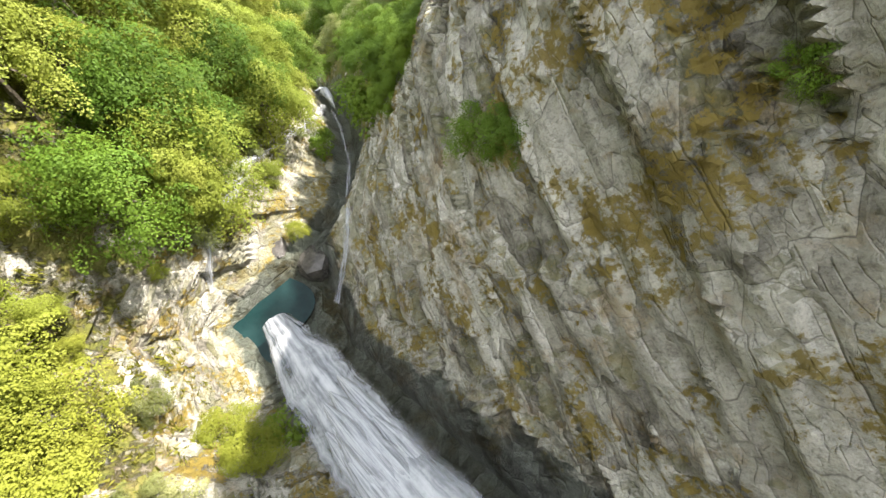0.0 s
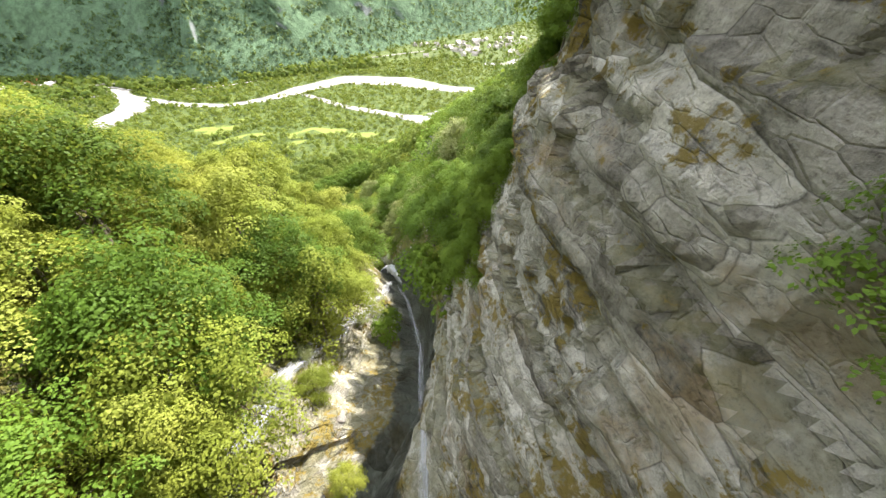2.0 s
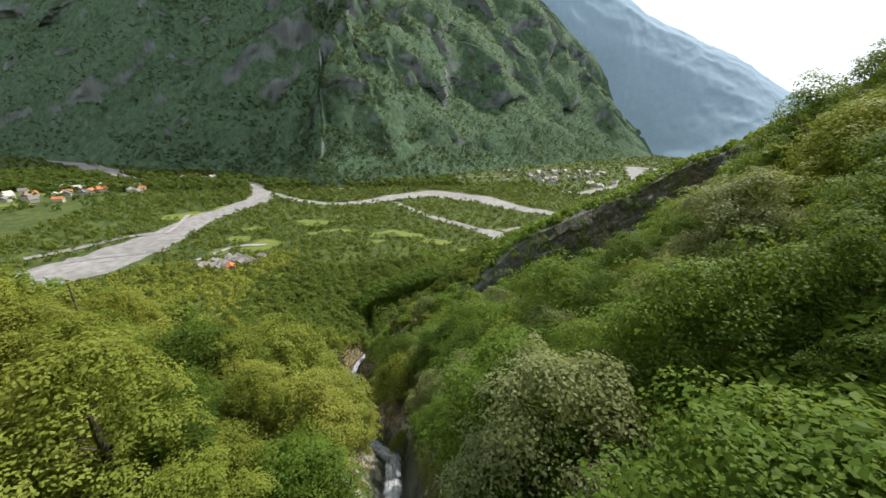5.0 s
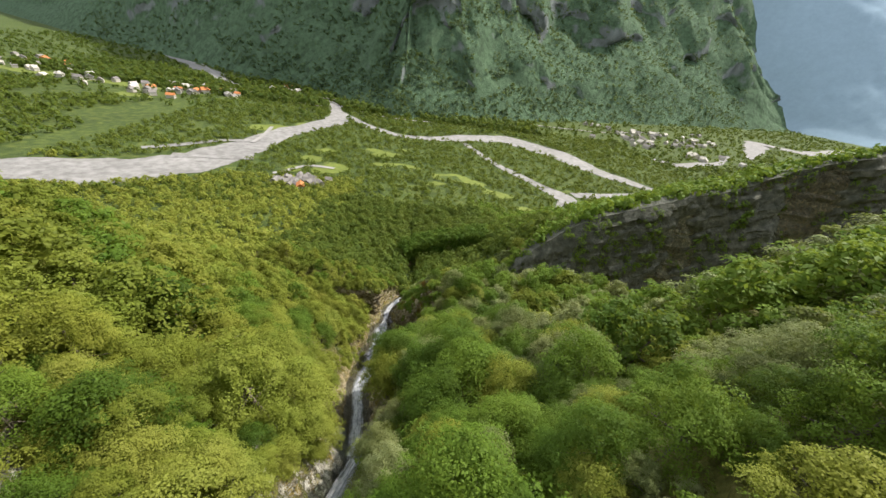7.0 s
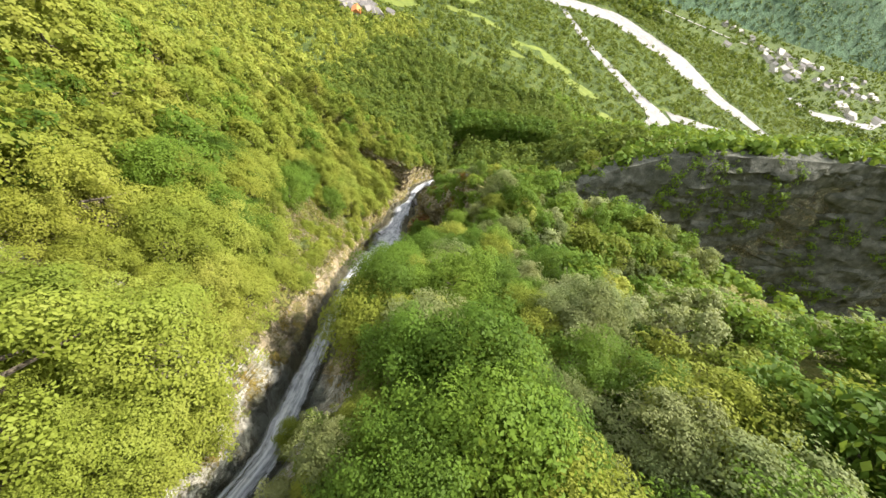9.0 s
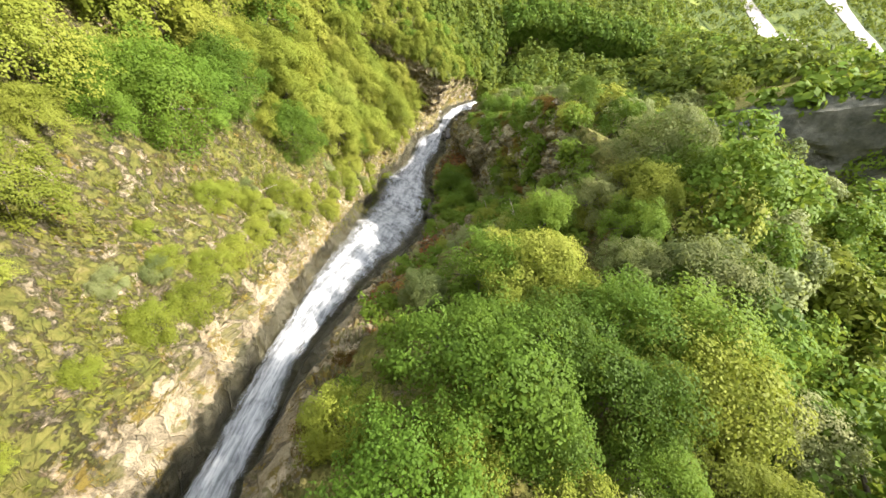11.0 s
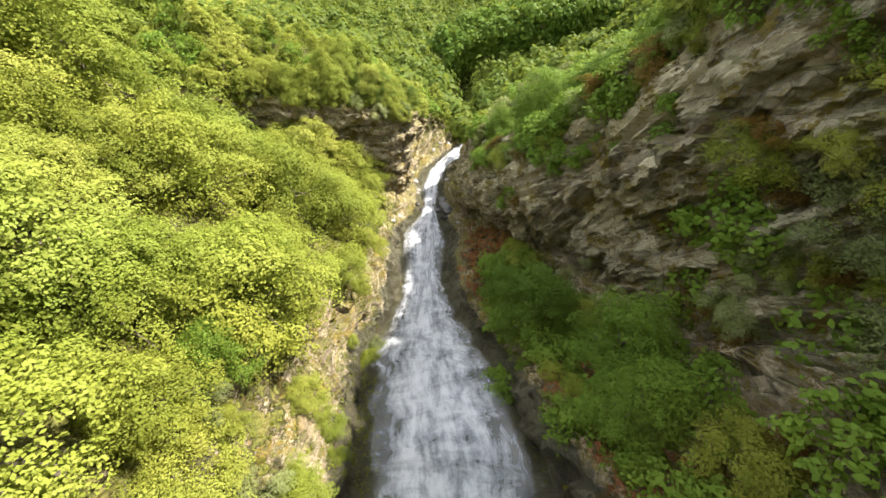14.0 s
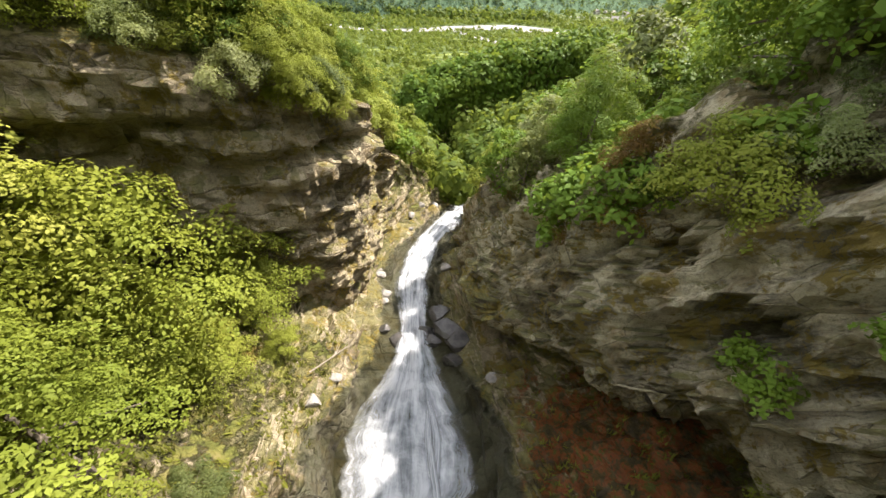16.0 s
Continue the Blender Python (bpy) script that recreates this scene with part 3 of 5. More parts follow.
for y in ROWS:
    lo, lu, cx, cz = side_points(min(y, 620), 0)
    ro, ru, _, _ = side_points(min(y, 620), 1)
    x = np.concatenate([cx - lo[::-1], cx + ro[1:]])
    z = cz + np.concatenate([lu[::-1], ru[1:]])
    o = np.concatenate([-lo[::-1], ro[1:]])
    col = coarse(np.concatenate([np.arange(len(lo))[::-1], np.arange(1, len(ro))]))
    z = np.where((x > 45) & (y > 84), np.maximum(z, dark_ridge(x, np.full_like(x, y))), z)
    f = foot(x)
    fall = np.clip((y - (f - 170)) / 170, 0, 1)
    low = VALLEY + np.maximum(z - VALLEY, 0) * (1 - fall) ** 1.3
    z = np.where(np.abs(o) > 40, np.where(y > f, VALLEY, np.minimum(z, low) * np.clip((np.abs(o) - 40) / 60, 0, 1) + z * (1 - np.clip((np.abs(o) - 40) / 60, 0, 1))), z)
    z = np.maximum(z, VALLEY) if y > 300 else z
    sheet.append(np.stack([x, np.full_like(x, y), z], 1))
    b = np.where((col > 2) & (col < np.where(o > 0, 126, 96)), 1.0, np.where(col < 156, 0.55 - (col - 126) * 0.018, 0.1))
    right_wall = np.interp(y, (-60, 9, 14, 20, 60, 80, 110, 120, 160, 175, 240), (1, 1, 0.8, 0.35, 0.3, 0.3, 0.6, 1.15, 1.15, 0.3, 0.1))
    left_wall = np.interp(y, (-60, 0, 14, 24, 60, 75, 85, 110, 125, 148, 151, 172, 240), (1, 1, 1, 0.55, 0.38, 0.42, 0.42, 0.38, 0.36, 0.45, 1, 0.5, 0.1))
    b = b * np.where(o > 0, right_wall, left_wall) * np.where((o < -6.8) & (y < 24), 0.42, 1)
    b = np.where((x > 55) & (y > 84) & (np.abs(z - dark_ridge(x, np.full_like(x, y))) < 0.5) & (y < 158 + 0.1 * (x - 75)), 0.75, b)
    ww = stream_at(min(y, 620))[2]
    bank = np.clip(1 - (np.abs(o) - ww - 2.0) / 3.0, 0, 1) * np.interp(y, (30, 50, 175, 185), (0, 0.85, 0.85, 0))
    bare.append(np.maximum(b, bank))
    spread = np.interp(y, (110, 126), (3.2, 6.5))
    heath.append(((col < 52) & (o > 0)) * np.clip(1.25 - np.abs(o - ww - spread) / spread, 0, 1) * np.interp(y, (66, 84, 112, 142, 150), (0, 0.55, 0.6, 0.8, 0)))
    reach = np.interp(y, (-20, 5, 20, 60, 90, 120, 150, 170), (2.0, 1.6, 1.0, 1.5, 1.8, 2.2, 2.0, 1.0))
    # On the ridge this value only paints shade; elsewhere it is damp rock.
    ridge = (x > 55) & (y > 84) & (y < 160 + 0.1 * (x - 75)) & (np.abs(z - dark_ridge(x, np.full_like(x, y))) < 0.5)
    wet_and_shade.append(np.where(ridge, 0.62, np.clip(1 - (np.abs(o) - ww - 0.3) / reach, 0, 1) * (y < 200)))
sheet, bare, wet_and_shade = np.array(sheet), np.array(bare), np.array(wet_and_shade)
R_N, C_N = sheet.shape[:2]
flat_sheet = sheet.reshape(-1, 3).copy()
du = np.gradient(sheet, axis=1)
dv = np.gradient(sheet, axis=0)
norm = np.cross(du, dv)
norm /= np.linalg.norm(norm, axis=2, keepdims=True) + 1e-9
norm[norm[..., 2] < -0.9] *= -1
p = flat_sheet
near = np.clip((260 - p[:, 1]) / 60, 0, 1)
mid = np.clip(np.abs(np.tile(np.concatenate([np.arange(C_N // 2 + 1)[::-1], np.arange(1, C_N // 2 + 1)]), R_N)) - 3, 0, 6) / 6.0
lower = (p[:, 1] > 50)[:, None]
wall = ((p[:, 1] > 100) & (p[:, 0] > 10) & (p[:, 0] < 45))[:, None]
turned = np.where(wall, np.stack([0.15 * p[:, 0] - 0.3 * p[:, 1] + 0.6 * p[:, 2], 0.7 * p[:, 0], 1.15 * p[:, 1] + 0.5 * p[:, 2] + 0.1 * p[:, 0]], 1),
         np.where(lower, np.stack([p[:, 0] * 0.5, p[:, 1] * 0.7, p[:, 2] * 1.3 + p[:, 0] * 0.2], 1),
                  np.stack([-0.75 * p[:, 1] - 0.18 * p[:, 2], p[:, 0] * 0.8, -0.36 * p[:, 1] + 1.45 * p[:, 2] + 0.15 * p[:, 0]], 1)))
big = layers(p * 0.16, 3, 3) * np.where(p[:, 1] < 30, 0.55, 0.8)
steps = layers(turned * np.array([0.22, 0.3, 0.75]), 3, 8) * 3.0
slabs = (np.floor(steps) + np.clip((steps - np.floor(steps)) * 6, 0, 1)) / 3.0 * 0.80
wavy = turned + 0.12 * np.stack([value_noise(p * 0.5, 70 + k) for k in range(3)], 1)
slabs = 0.30 * slabs + 0.38 * blocks_of(wavy * np.array([0.36, 0.34, 0.60]), 5) + 0.19 * blocks_of(wavy * np.array([0.85, 0.8, 1.5]), 6)
slabs = slabs * np.where(wall[:, 0], 1.5, 1.0)
fine = 0.6 * layers(turned * np.array([0.8, 1.0, 2.0]), 4, 12) * 0.30
rockiness = np.clip(bare.ravel() * 1.4, 0, 1)
move = (big * (0.35 + 0.5 * rockiness) + (slabs + fine) * rockiness) * near * mid
scale_y = np.interp(p[:, 1], (-20, 40, 80), (0.6, 0.8, 1.25))
p = p + norm.reshape(-1, 3) * (move * scale_y)[:, None]
ground = mesh_object("ground", p, grid_faces(R_N, C_N), GROUND, None, True)
ground.data.materials.append(GROUND_LOW)
ground.data.materials.append(VALLEY_FLOOR)
ground.data.materials.append(GROUND_STEEP)
kind_of = np.repeat((ROWS[:-1] > 52).astype(np.int32) + (ROWS[:-1] > 186), C_N - 1).reshape(R_N - 1, C_N - 1)
kind_of[np.ix_((ROWS[:-1] > 104) & (ROWS[:-1] < 162), np.arange(C_N - 1) > C_N // 2 + 95)] = 3
ground.data.polygons.foreach_set("material_index", kind_of.ravel())
ground.data.set_sharp_from_angle(angle=radians(26))
layer = ground.data.attributes.new("wet_and_shade", "FLOAT", "POINT")
layer.data.foreach_set("value", wet_and_shade.ravel())
layer = ground.data.attributes.new("heath", "FLOAT", "POINT")
layer.data.foreach_set("value", np.array(heath).ravel())
layer = ground.data.attributes.new("bare", "FLOAT", "POINT")
layer.data.foreach_set("value", bare.ravel())
tagged(ground, "steep wooded mountainside with a rocky gorge above a flat valley floor", "ground", kind="structure")


GRID = p.reshape(R_N, C_N, 3)
GRID_X, GRID_Z = np.maximum.accumulate(GRID[:, :, 0], axis=1), np.ascontiguousarray(GRID[:, :, 2])


def height(x, y):
    """Ground level under (x, y), away from overhangs."""
    i = int(np.clip(np.searchsorted(ROWS, y), 1, R_N - 1))
    t = (y - ROWS[i - 1]) / (ROWS[i] - ROWS[i - 1])
    a = np.interp(x, GRID_X[i - 1], GRID_Z[i - 1])
    b = np.interp(x, GRID_X[i], GRID_Z[i])
    return float(a + (b - a) * t)


def on_bank(y, side, out):
    """The place on one bank, out metres from the middle of the stream."""
    cx = float(stream_at(y)[0])
    x = cx + (out if side else -out)
    return x, y, height(x, y)


# ---- the layered cliff over the left bank ----
def cliff(line, tops, base, lean, back):
    """A bedded rock face along a line of (x, y), with its flat top running back into the slope."""
    line = np.array(line, float)
    d = np.append(0, np.cumsum(np.hypot(*np.diff(line, axis=0).T)))
    s = np.arange(0, d[-1], 0.22)
    c = np.stack([np.interp(s, d, line[:, 0]), np.interp(s, d, line[:, 1])], 1)
    for _ in range(10):
        c[1:-1] = (c[:-2] + 2 * c[1:-1] + c[2:]) / 4
    t = np.gradient(c, axis=0)
    front = np.stack([t[:, 1], -t[:, 0]], 1)
    front /= np.linalg.norm(front, axis=1, keepdims=True)
    top = np.interp(s, d, tops)
    v = np.linspace(0, 1, 90)
    rise, go = np.clip(v / 0.78, 0, 1), np.clip((v - 0.78) / 0.22, 0, 1)
    Z = base + (top[:, None] - base) * rise + go * 1.5
    push = lean * rise ** 1.5 - back * go
    P = np.stack([c[:, :1] + front[:, :1] * push, c[:, 1:] + front[:, 1:] * push, Z], -1).reshape(-1, 3)
    along_s = np.repeat(s, 90)
    q = np.stack([along_s * 0.22, P[:, 2] * 1.1 + along_s * 0.06, np.zeros(len(P))], 1)
    ledge = np.floor(layers(q, 3, 61) * 3.2) / 3.2
    block = np.floor(layers(np.stack([along_s * 0.35, P[:, 2] * 0.30, np.ones(len(P))], 1), 3, 66) * 3) / 3
    out = (ledge * 0.5 + block * 0.75 + layers(P * 0.9, 5, 63, 0.6) * 0.26) * np.tile(1 - 0.8 * go, len(s))
    P[:, :2] += np.repeat(front, 90, 0) * out[:, None]
    ob = mesh_object("cliff", P, grid_faces(len(s), 90), GROUND_LOW, None, True)
    for name, value in (("bare", np.tile(np.where(go > 0.05, 0.2, 1.2), len(s))), ("wet_and_shade", 0 * along_s), ("heath", 0 * along_s)):
        ob.data.attributes.new(name, "FLOAT", "POINT").data.foreach_set("value", value)
    ob.data.set_sharp_from_angle(angle=radians(26))
    tagged(ob, "brown layered rock cliff with overhanging beds above the stream", "cliff", kind="structure")
    return P.reshape(len(s), 90, 3)


CLIFF = cliff([(-30, 148.5), (-16, 149.6), (-9, 150.3), (-4.6, 151.4), (-1.8, 152.2), (0.3, 153.6), (1.5, 156), (1.6, 160), (1.8, 166), (3.0, 172)], (-102, -103.5, -104.5, -105.6, -106.5, -107.4, -108.8, -111, -115, -121), -125.5, 1.3, 13.0)

FAR_CLIFF = cliff([(11, 226), (16, 230), (28, 233), (48, 236), (72, 242)], (-133, -129, -125, -121, -119), -152, 0.5, 10.0)


# ---- the bedded rock face of the spur across the side valley ----
def spur_face():
    s = np.concatenate([np.arange(56, 200, 0.7), np.arange(200, 420, 2.0)])
    crest = dark_ridge(s, 158 + 0.10 * (s - 75))
    drop = np.concatenate([np.linspace(-0.06, 0, 5)[:-1], np.linspace(0, 1, 110)])
    deep = np.clip(crest + 166, 6, 95)
    Z = crest[:, None] - deep[:, None] * np.maximum(drop, 0)[None, :]
    Y = (156.6 + 0.10 * (s - 75))[:, None] - deep[:, None] * np.where(drop < 0, drop, drop / 3.6)[None, :]
    P = np.stack([np.repeat(s[:, None], len(drop), 1), Y, Z], -1).reshape(-1, 3)
    q = np.stack([P[:, 0] * 0.07 + P[:, 2] * 0.03, P[:, 1] * 0.05, P[:, 2] * 0.24 - P[:, 0] * 0.10], 1)
    ribs = layers(P * np.array((0.035, 0.03, 0.012)), 4, 95, 0.55) * 4.5
    out = 1.1 * blocks_of(q, 91) + 0.55 * blocks_of(q * 2.3, 92) + layers(P * 0.12, 4, 93, 0.55) * 0.9 + ribs
    out = out * np.tile(np.clip((drop + 0.03) * 14, 0, 1), len(s))
    P[:, 1] -= out + 0.6
    # The face's shade is painted in with the darkened rock colours.
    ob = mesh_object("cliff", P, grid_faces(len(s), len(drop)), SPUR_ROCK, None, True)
    ob.data.set_sharp_from_angle(angle=radians(26))
    tagged(ob, "dark shaded rock face of a wooded spur beyond the trees", "cliff", kind="structure")
    return P.reshape(len(s), len(drop), 3)


SPUR = spur_face()


# ---- the far mountains ----
SLOPES = []


def mountain(name, base, tops, run, mat, label, seed, cols=70, rough=60):
    """A mountain wall that climbs back from a base line; tops: height above the valley along it."""
    base = np.array(base, float)
    s = np.linspace(0, 1, 280)
    k = np.linspace(0, 1, len(base))
    bx, by = np.interp(s, k, base[:, 0]), np.interp(s, k, base[:, 1])
    top = np.interp(s, np.linspace(0, 1, len(tops)), tops)
    tx, ty = np.gradient(bx), np.gradient(by)
    ln = np.hypot(tx, ty)
    for _ in range(12):
        tx, ty = (np.convolve(np.pad(v, 4, "edge"), np.ones(9) / 9, "valid") for v in (tx / ln, ty / ln))
        ln = np.hypot(tx, ty)
    nx, ny = -ty / ln, tx / ln
    t = np.linspace(0, 1, cols)
    rise = np.interp(t, (0, 0.07, 0.3, 0.55, 0.8, 1), (0, 0.06, 0.35, 0.68, 0.92, 1))
    X = bx[:, None] + nx[:, None] * run * t
    Y = by[:, None] + ny[:, None] * run * t
    Z = VALLEY - 3 + top[:, None] * rise
    P = np.stack([X, Y, Z], -1).reshape(-1, 3)
    fold = 1 - 2 * np.abs(layers(np.stack([np.repeat(s, cols) * 11, np.tile(t, 280) * 5.0, np.zeros(len(P)) + 3], 1), 4, seed + 3, 0.55))
    gully = layers(np.stack([np.repeat(s, cols) * 9, np.tile(t, 280) * 1.3, np.zeros(len(P))], 1), 4, seed)
    crag = layers(P * 0.006, 5, seed + 7, 0.5)
    w = np.tile(np.clip(t * 5, 0, 1), 280)
    P[:, 2] += w * (gully * rough + crag * rough * 0.7 + fold * rough * 0.35)
    P[:, 1] += w * (crag * 0.9 - fold * 0.4) * rough
    P[:, 0] += w * gully * rough * 0.5
    ob = mesh_object(name, P, grid_faces(280, cols), mat, None, True)
    SLOPES.append(P.reshape(280, cols, 3))
    return tagged(ob, label, "mountain", kind="structure")


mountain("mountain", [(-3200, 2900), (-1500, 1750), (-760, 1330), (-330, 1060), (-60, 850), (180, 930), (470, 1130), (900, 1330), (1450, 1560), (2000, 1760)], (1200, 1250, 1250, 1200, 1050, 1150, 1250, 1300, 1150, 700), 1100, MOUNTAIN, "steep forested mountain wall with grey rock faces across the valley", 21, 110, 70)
# The haze over this ridge is only its painted blue colour.
mountain("mountain", [(700, 2700), (1300, 2250), (1600, 2050), (1840, 1840), (2050, 1600), (2230, 1340), (2400, 1050)], (1600, 1450, 1150, 900, 680, 430, 260), 800, HAZE_BLUE_RANGE, "hazy blue mountain ridge far down the valley", 33, 60, 11)
mountain("mountain", [(2600, 1250), (1900, 850), (1500, 600), (1200, 350)], (260, 620, 820, 900), 700, MOUNTAIN, "dark wooded mountain spur beside the lower valley", 41, 60, 40)
# Haze here is in the base colour too.
mountain("mountain", [(-4200, 1200), (-3600, 2200), (-2600, 2900), (-1500, 3300)], (900, 900, 900, 900), 900, HAZE_BLUE_RANGE, "hazy mountain closing the upper valley", 52, 50, 50)


# ---- water ----
def ribbon(name, line, widths, mat, label, category, lift=0.25, arch=0.25, across=9, step=0.35, kind="", seed=5, parent=None):
    """Running water along a line of (x, y, z), bowed up in the middle."""
    line = np.array(line, float)
    d = np.append(0, np.cumsum(np.linalg.norm(np.diff(line, axis=0), axis=1)))
    s = np.arange(0, d[-1], step)
    c = np.stack([np.interp(s, d, line[:, k]) for k in range(3)], 1)
    for _ in range(4):
        c[1:-1] = (c[:-2] + 2 * c[1:-1] + c[2:]) / 4
    w = np.interp(s, d, widths)
    ragged = 1 + 0.09 * np.stack([layers(np.stack([s * 0.8, 0 * s + k, 0 * s + seed], 1), 4, seed + 50, 0.65) for k in (0.3, 7.3)], 1)
    t = np.gradient(c, axis=0)
    side = np.stack([t[:, 1], -t[:, 0], np.zeros(len(t))], 1)
    side /= np.linalg.norm(side, axis=1, keepdims=True) + 1e-9
    up = np.cross(side, t)
    up /= np.linalg.norm(up, axis=1, keepdims=True)
    u = np.linspace(-1, 1, across)
    P = c[:, None] + side[:, None] * (w[:, None] * u * np.where(u[None, :] < 0, ragged[:, :1], ragged[:, 1:]))[..., None] + up[:, None] * (lift + arch * (1 - u ** 2))[None, :, None]
    P = P.reshape(-1, 3)
    n = layers(np.stack([P[:, 0] * 1.5, P[:, 1] * 0.6, P[:, 2] * 0.6], 1), 4, seed)
    P += np.repeat(up, across, 0) * (n * 0.14)[:, None]
    uv = np.stack([np.tile((u + 1) / 2, len(s)), np.repeat(s * 0.35, across)], 1)
    ob = mesh_object(name, P, grid_faces(len(s), across), mat, parent, True, uv)
    return tagged(ob, label, category, kind=kind)


def stream_line(y0, y1, lift=0.0, step=2.0):
    ys = np.arange(y0, y1 + 0.1, step)
    cx, cz, w = stream_at(ys)
    return [(a, b, c + lift) for a, b, c in zip(cx, ys, cz)], w


def drape(points, lift=0.0):
    """A line of (x, y) laid on the ground."""
    q = np.array(points, float)
    d = np.append(0, np.cumsum(np.hypot(*np.diff(q, axis=0).T)))
    s = np.arange(0, d[-1], 0.5)
    return [(x, y, height(x, y) + lift) for x, y in zip(np.interp(s, d, q[:, 0]), np.interp(s, d, q[:, 1]))]


line, w = stream_line(-40, -10)
ribbon("stream", line, w, WATER, "white mountain stream running above the waterfall", "stream", kind="structure")
plunge = ribbon("waterfall", [(3.6, -12, -9.6), (2.2, -8.5, -11.5), (0.6, -4.5, -15), (-0.5, -1, -18.5), (-1.3, 2.5, -20.6), (-2.1, 5.8, -21.6)], (1.2, 1.8, 2.2, 2.3, 2.0, 0.9), WATER, "broad white waterfall plunging into a teal pool", "waterfall", 0.8, 0.7, 15)
line = drape([(-4.4, 8.8), (-3.5, 11.3), (-2.1, 14.1), (-0.6, 17), (2.3, 19.9), (4.9, 22.2), (7.5, 26), (9.3, 29.7)])
ribbon("stream", line, np.interp(np.linspace(0, 1, len(line)), (0, 0.2, 0.5, 1), (0.15, 1.5, 1.2, 0.5)), THIN, "white branch of the stream sliding over a pale slab", "stream", 0.05, 0.1, kind="structure")
line = drape([(1.4, 5.8), (3.0, 8.1), (4.2, 10.5), (5.5, 13.8), (7.5, 18.3), (9.3, 24.9), (9.8, 29)])
ribbon("stream", line, np.linspace(0.34, 0.26, len(line)), THIN, "thin side branch of the stream under the rock wall", "stream", 0.08, 0.1, kind="structure")
line, w = stream_line(27, 150, 0, 1.0)
cascade = ribbon("waterfall", line, np.asarray(w) * np.clip(0.1 + np.arange(len(w)) / 5, 0, 1), WATER, "long white cascade sliding down a dark rock chute", "waterfall", 0.35, 0.5, 17)
rs = random.Random(4)
for k in range(9):
    y0 = rs.uniform(70, 138)
    y1 = y0 + rs.uniform(5, 14)
    ys = np.arange(y0, min(y1, 150), 0.8)
    cx, cz, w = stream_at(ys)
    o = rs.uniform(-0.55, 0.55)
    line = [(a + o * c + 0.15 * math.sin(b * 0.9 + k), b, d + 0.25 + 0.25 * (1 - min(1, o * o))) for a, b, c, d in zip(cx, ys, w, cz)]
    ribbon("strand", line, np.interp(np.linspace(0, 1, len(ys)), (0, 0.15, 0.8, 1), (0.05, 0.28, 0.4, 0.15)), WATER, "", "", 0.25, 0.15, 7, 0.35, "", 30 + k, cascade)
line, w = stream_line(149.4, 182, 0, 1.0)
ribbon("stream", line, np.asarray(w) * 0.95, WATER, "white stream crossing the pale rock sill", "stream", 0.3, 0.2, kind="structure")
for k in range(16):
    o, r0 = rs.uniform(-1.5, 1.5), rs.uniform(0.0, 0.45)
    line = [(3.4 - 5.4 * t + o * 0.75, -12 + 16.0 * t, -9.3 - 11.6 * t ** 0.95 + 0.5 + 0.3 * math.sin(k + 5 * t)) for t in np.linspace(r0, min(1.0, r0 + rs.uniform(0.35, 0.6)), 14)]
    ribbon("strand", line, np.interp(np.linspace(0, 1, 14), (0, 0.3, 0.8, 1), (0.05, 0.45, 0.6, 0.1)), WATER, "", "", 0.5, 0.3, 7, 0.3, "", 80 + k, plunge)


def disc(name, cx, cy, z, rx, ry, mat, label, category, seed=1):
    a = np.linspace(0, 2 * np.pi, 49)[:-1]
    r = 1 + 0.12 * np.sin(3 * a + seed) + 0.07 * np.sin(5 * a + 2 * seed)
    rim = np.stack([cx + rx * r * np.cos(a), cy + ry * r * np.sin(a), np.full(48, z)], 1)
    return tagged(mesh_object(name, np.vstack([rim, rim - (0, 0, 0.8)]), [list(range(48))] + [[i, (i + 1) % 48, 48 + (i + 1) % 48, 48 + i] for i in range(48)], mat), label, category, kind="structure")


disc("pool", -2.7, 6.9, -21.75, 2.6, 3.0, POOL, "clear teal plunge pool below the waterfall", "pool")


# ---- trees ----
def leaf_cards(rng, centres, normals, size, spread=0.30):
    """Small pointed leaf sprays: one folded quad each."""
    n = len(centres)
    d = normals + rng.normal(0, spread * 0.8, (n, 3))
    d /= np.linalg.norm(d, axis=1, keepdims=True) + 1e-9
    a = np.cross(d, rng.normal(0, 1, (n, 3)))
    a /= np.linalg.norm(a, axis=1, keepdims=True) + 1e-9
    b = np.cross(d, a)
    s = size * rng.uniform(0.6, 1.35, (n, 1))
    v = np.stack([centres - a * s, centres - b * s * 0.6 + d * s * 0.15, centres + a * s, centres + b * s * 0.6 + d * s * 0.15], 1)
    return v.reshape(-1, 3), np.arange(n * 4).reshape(-1, 4)


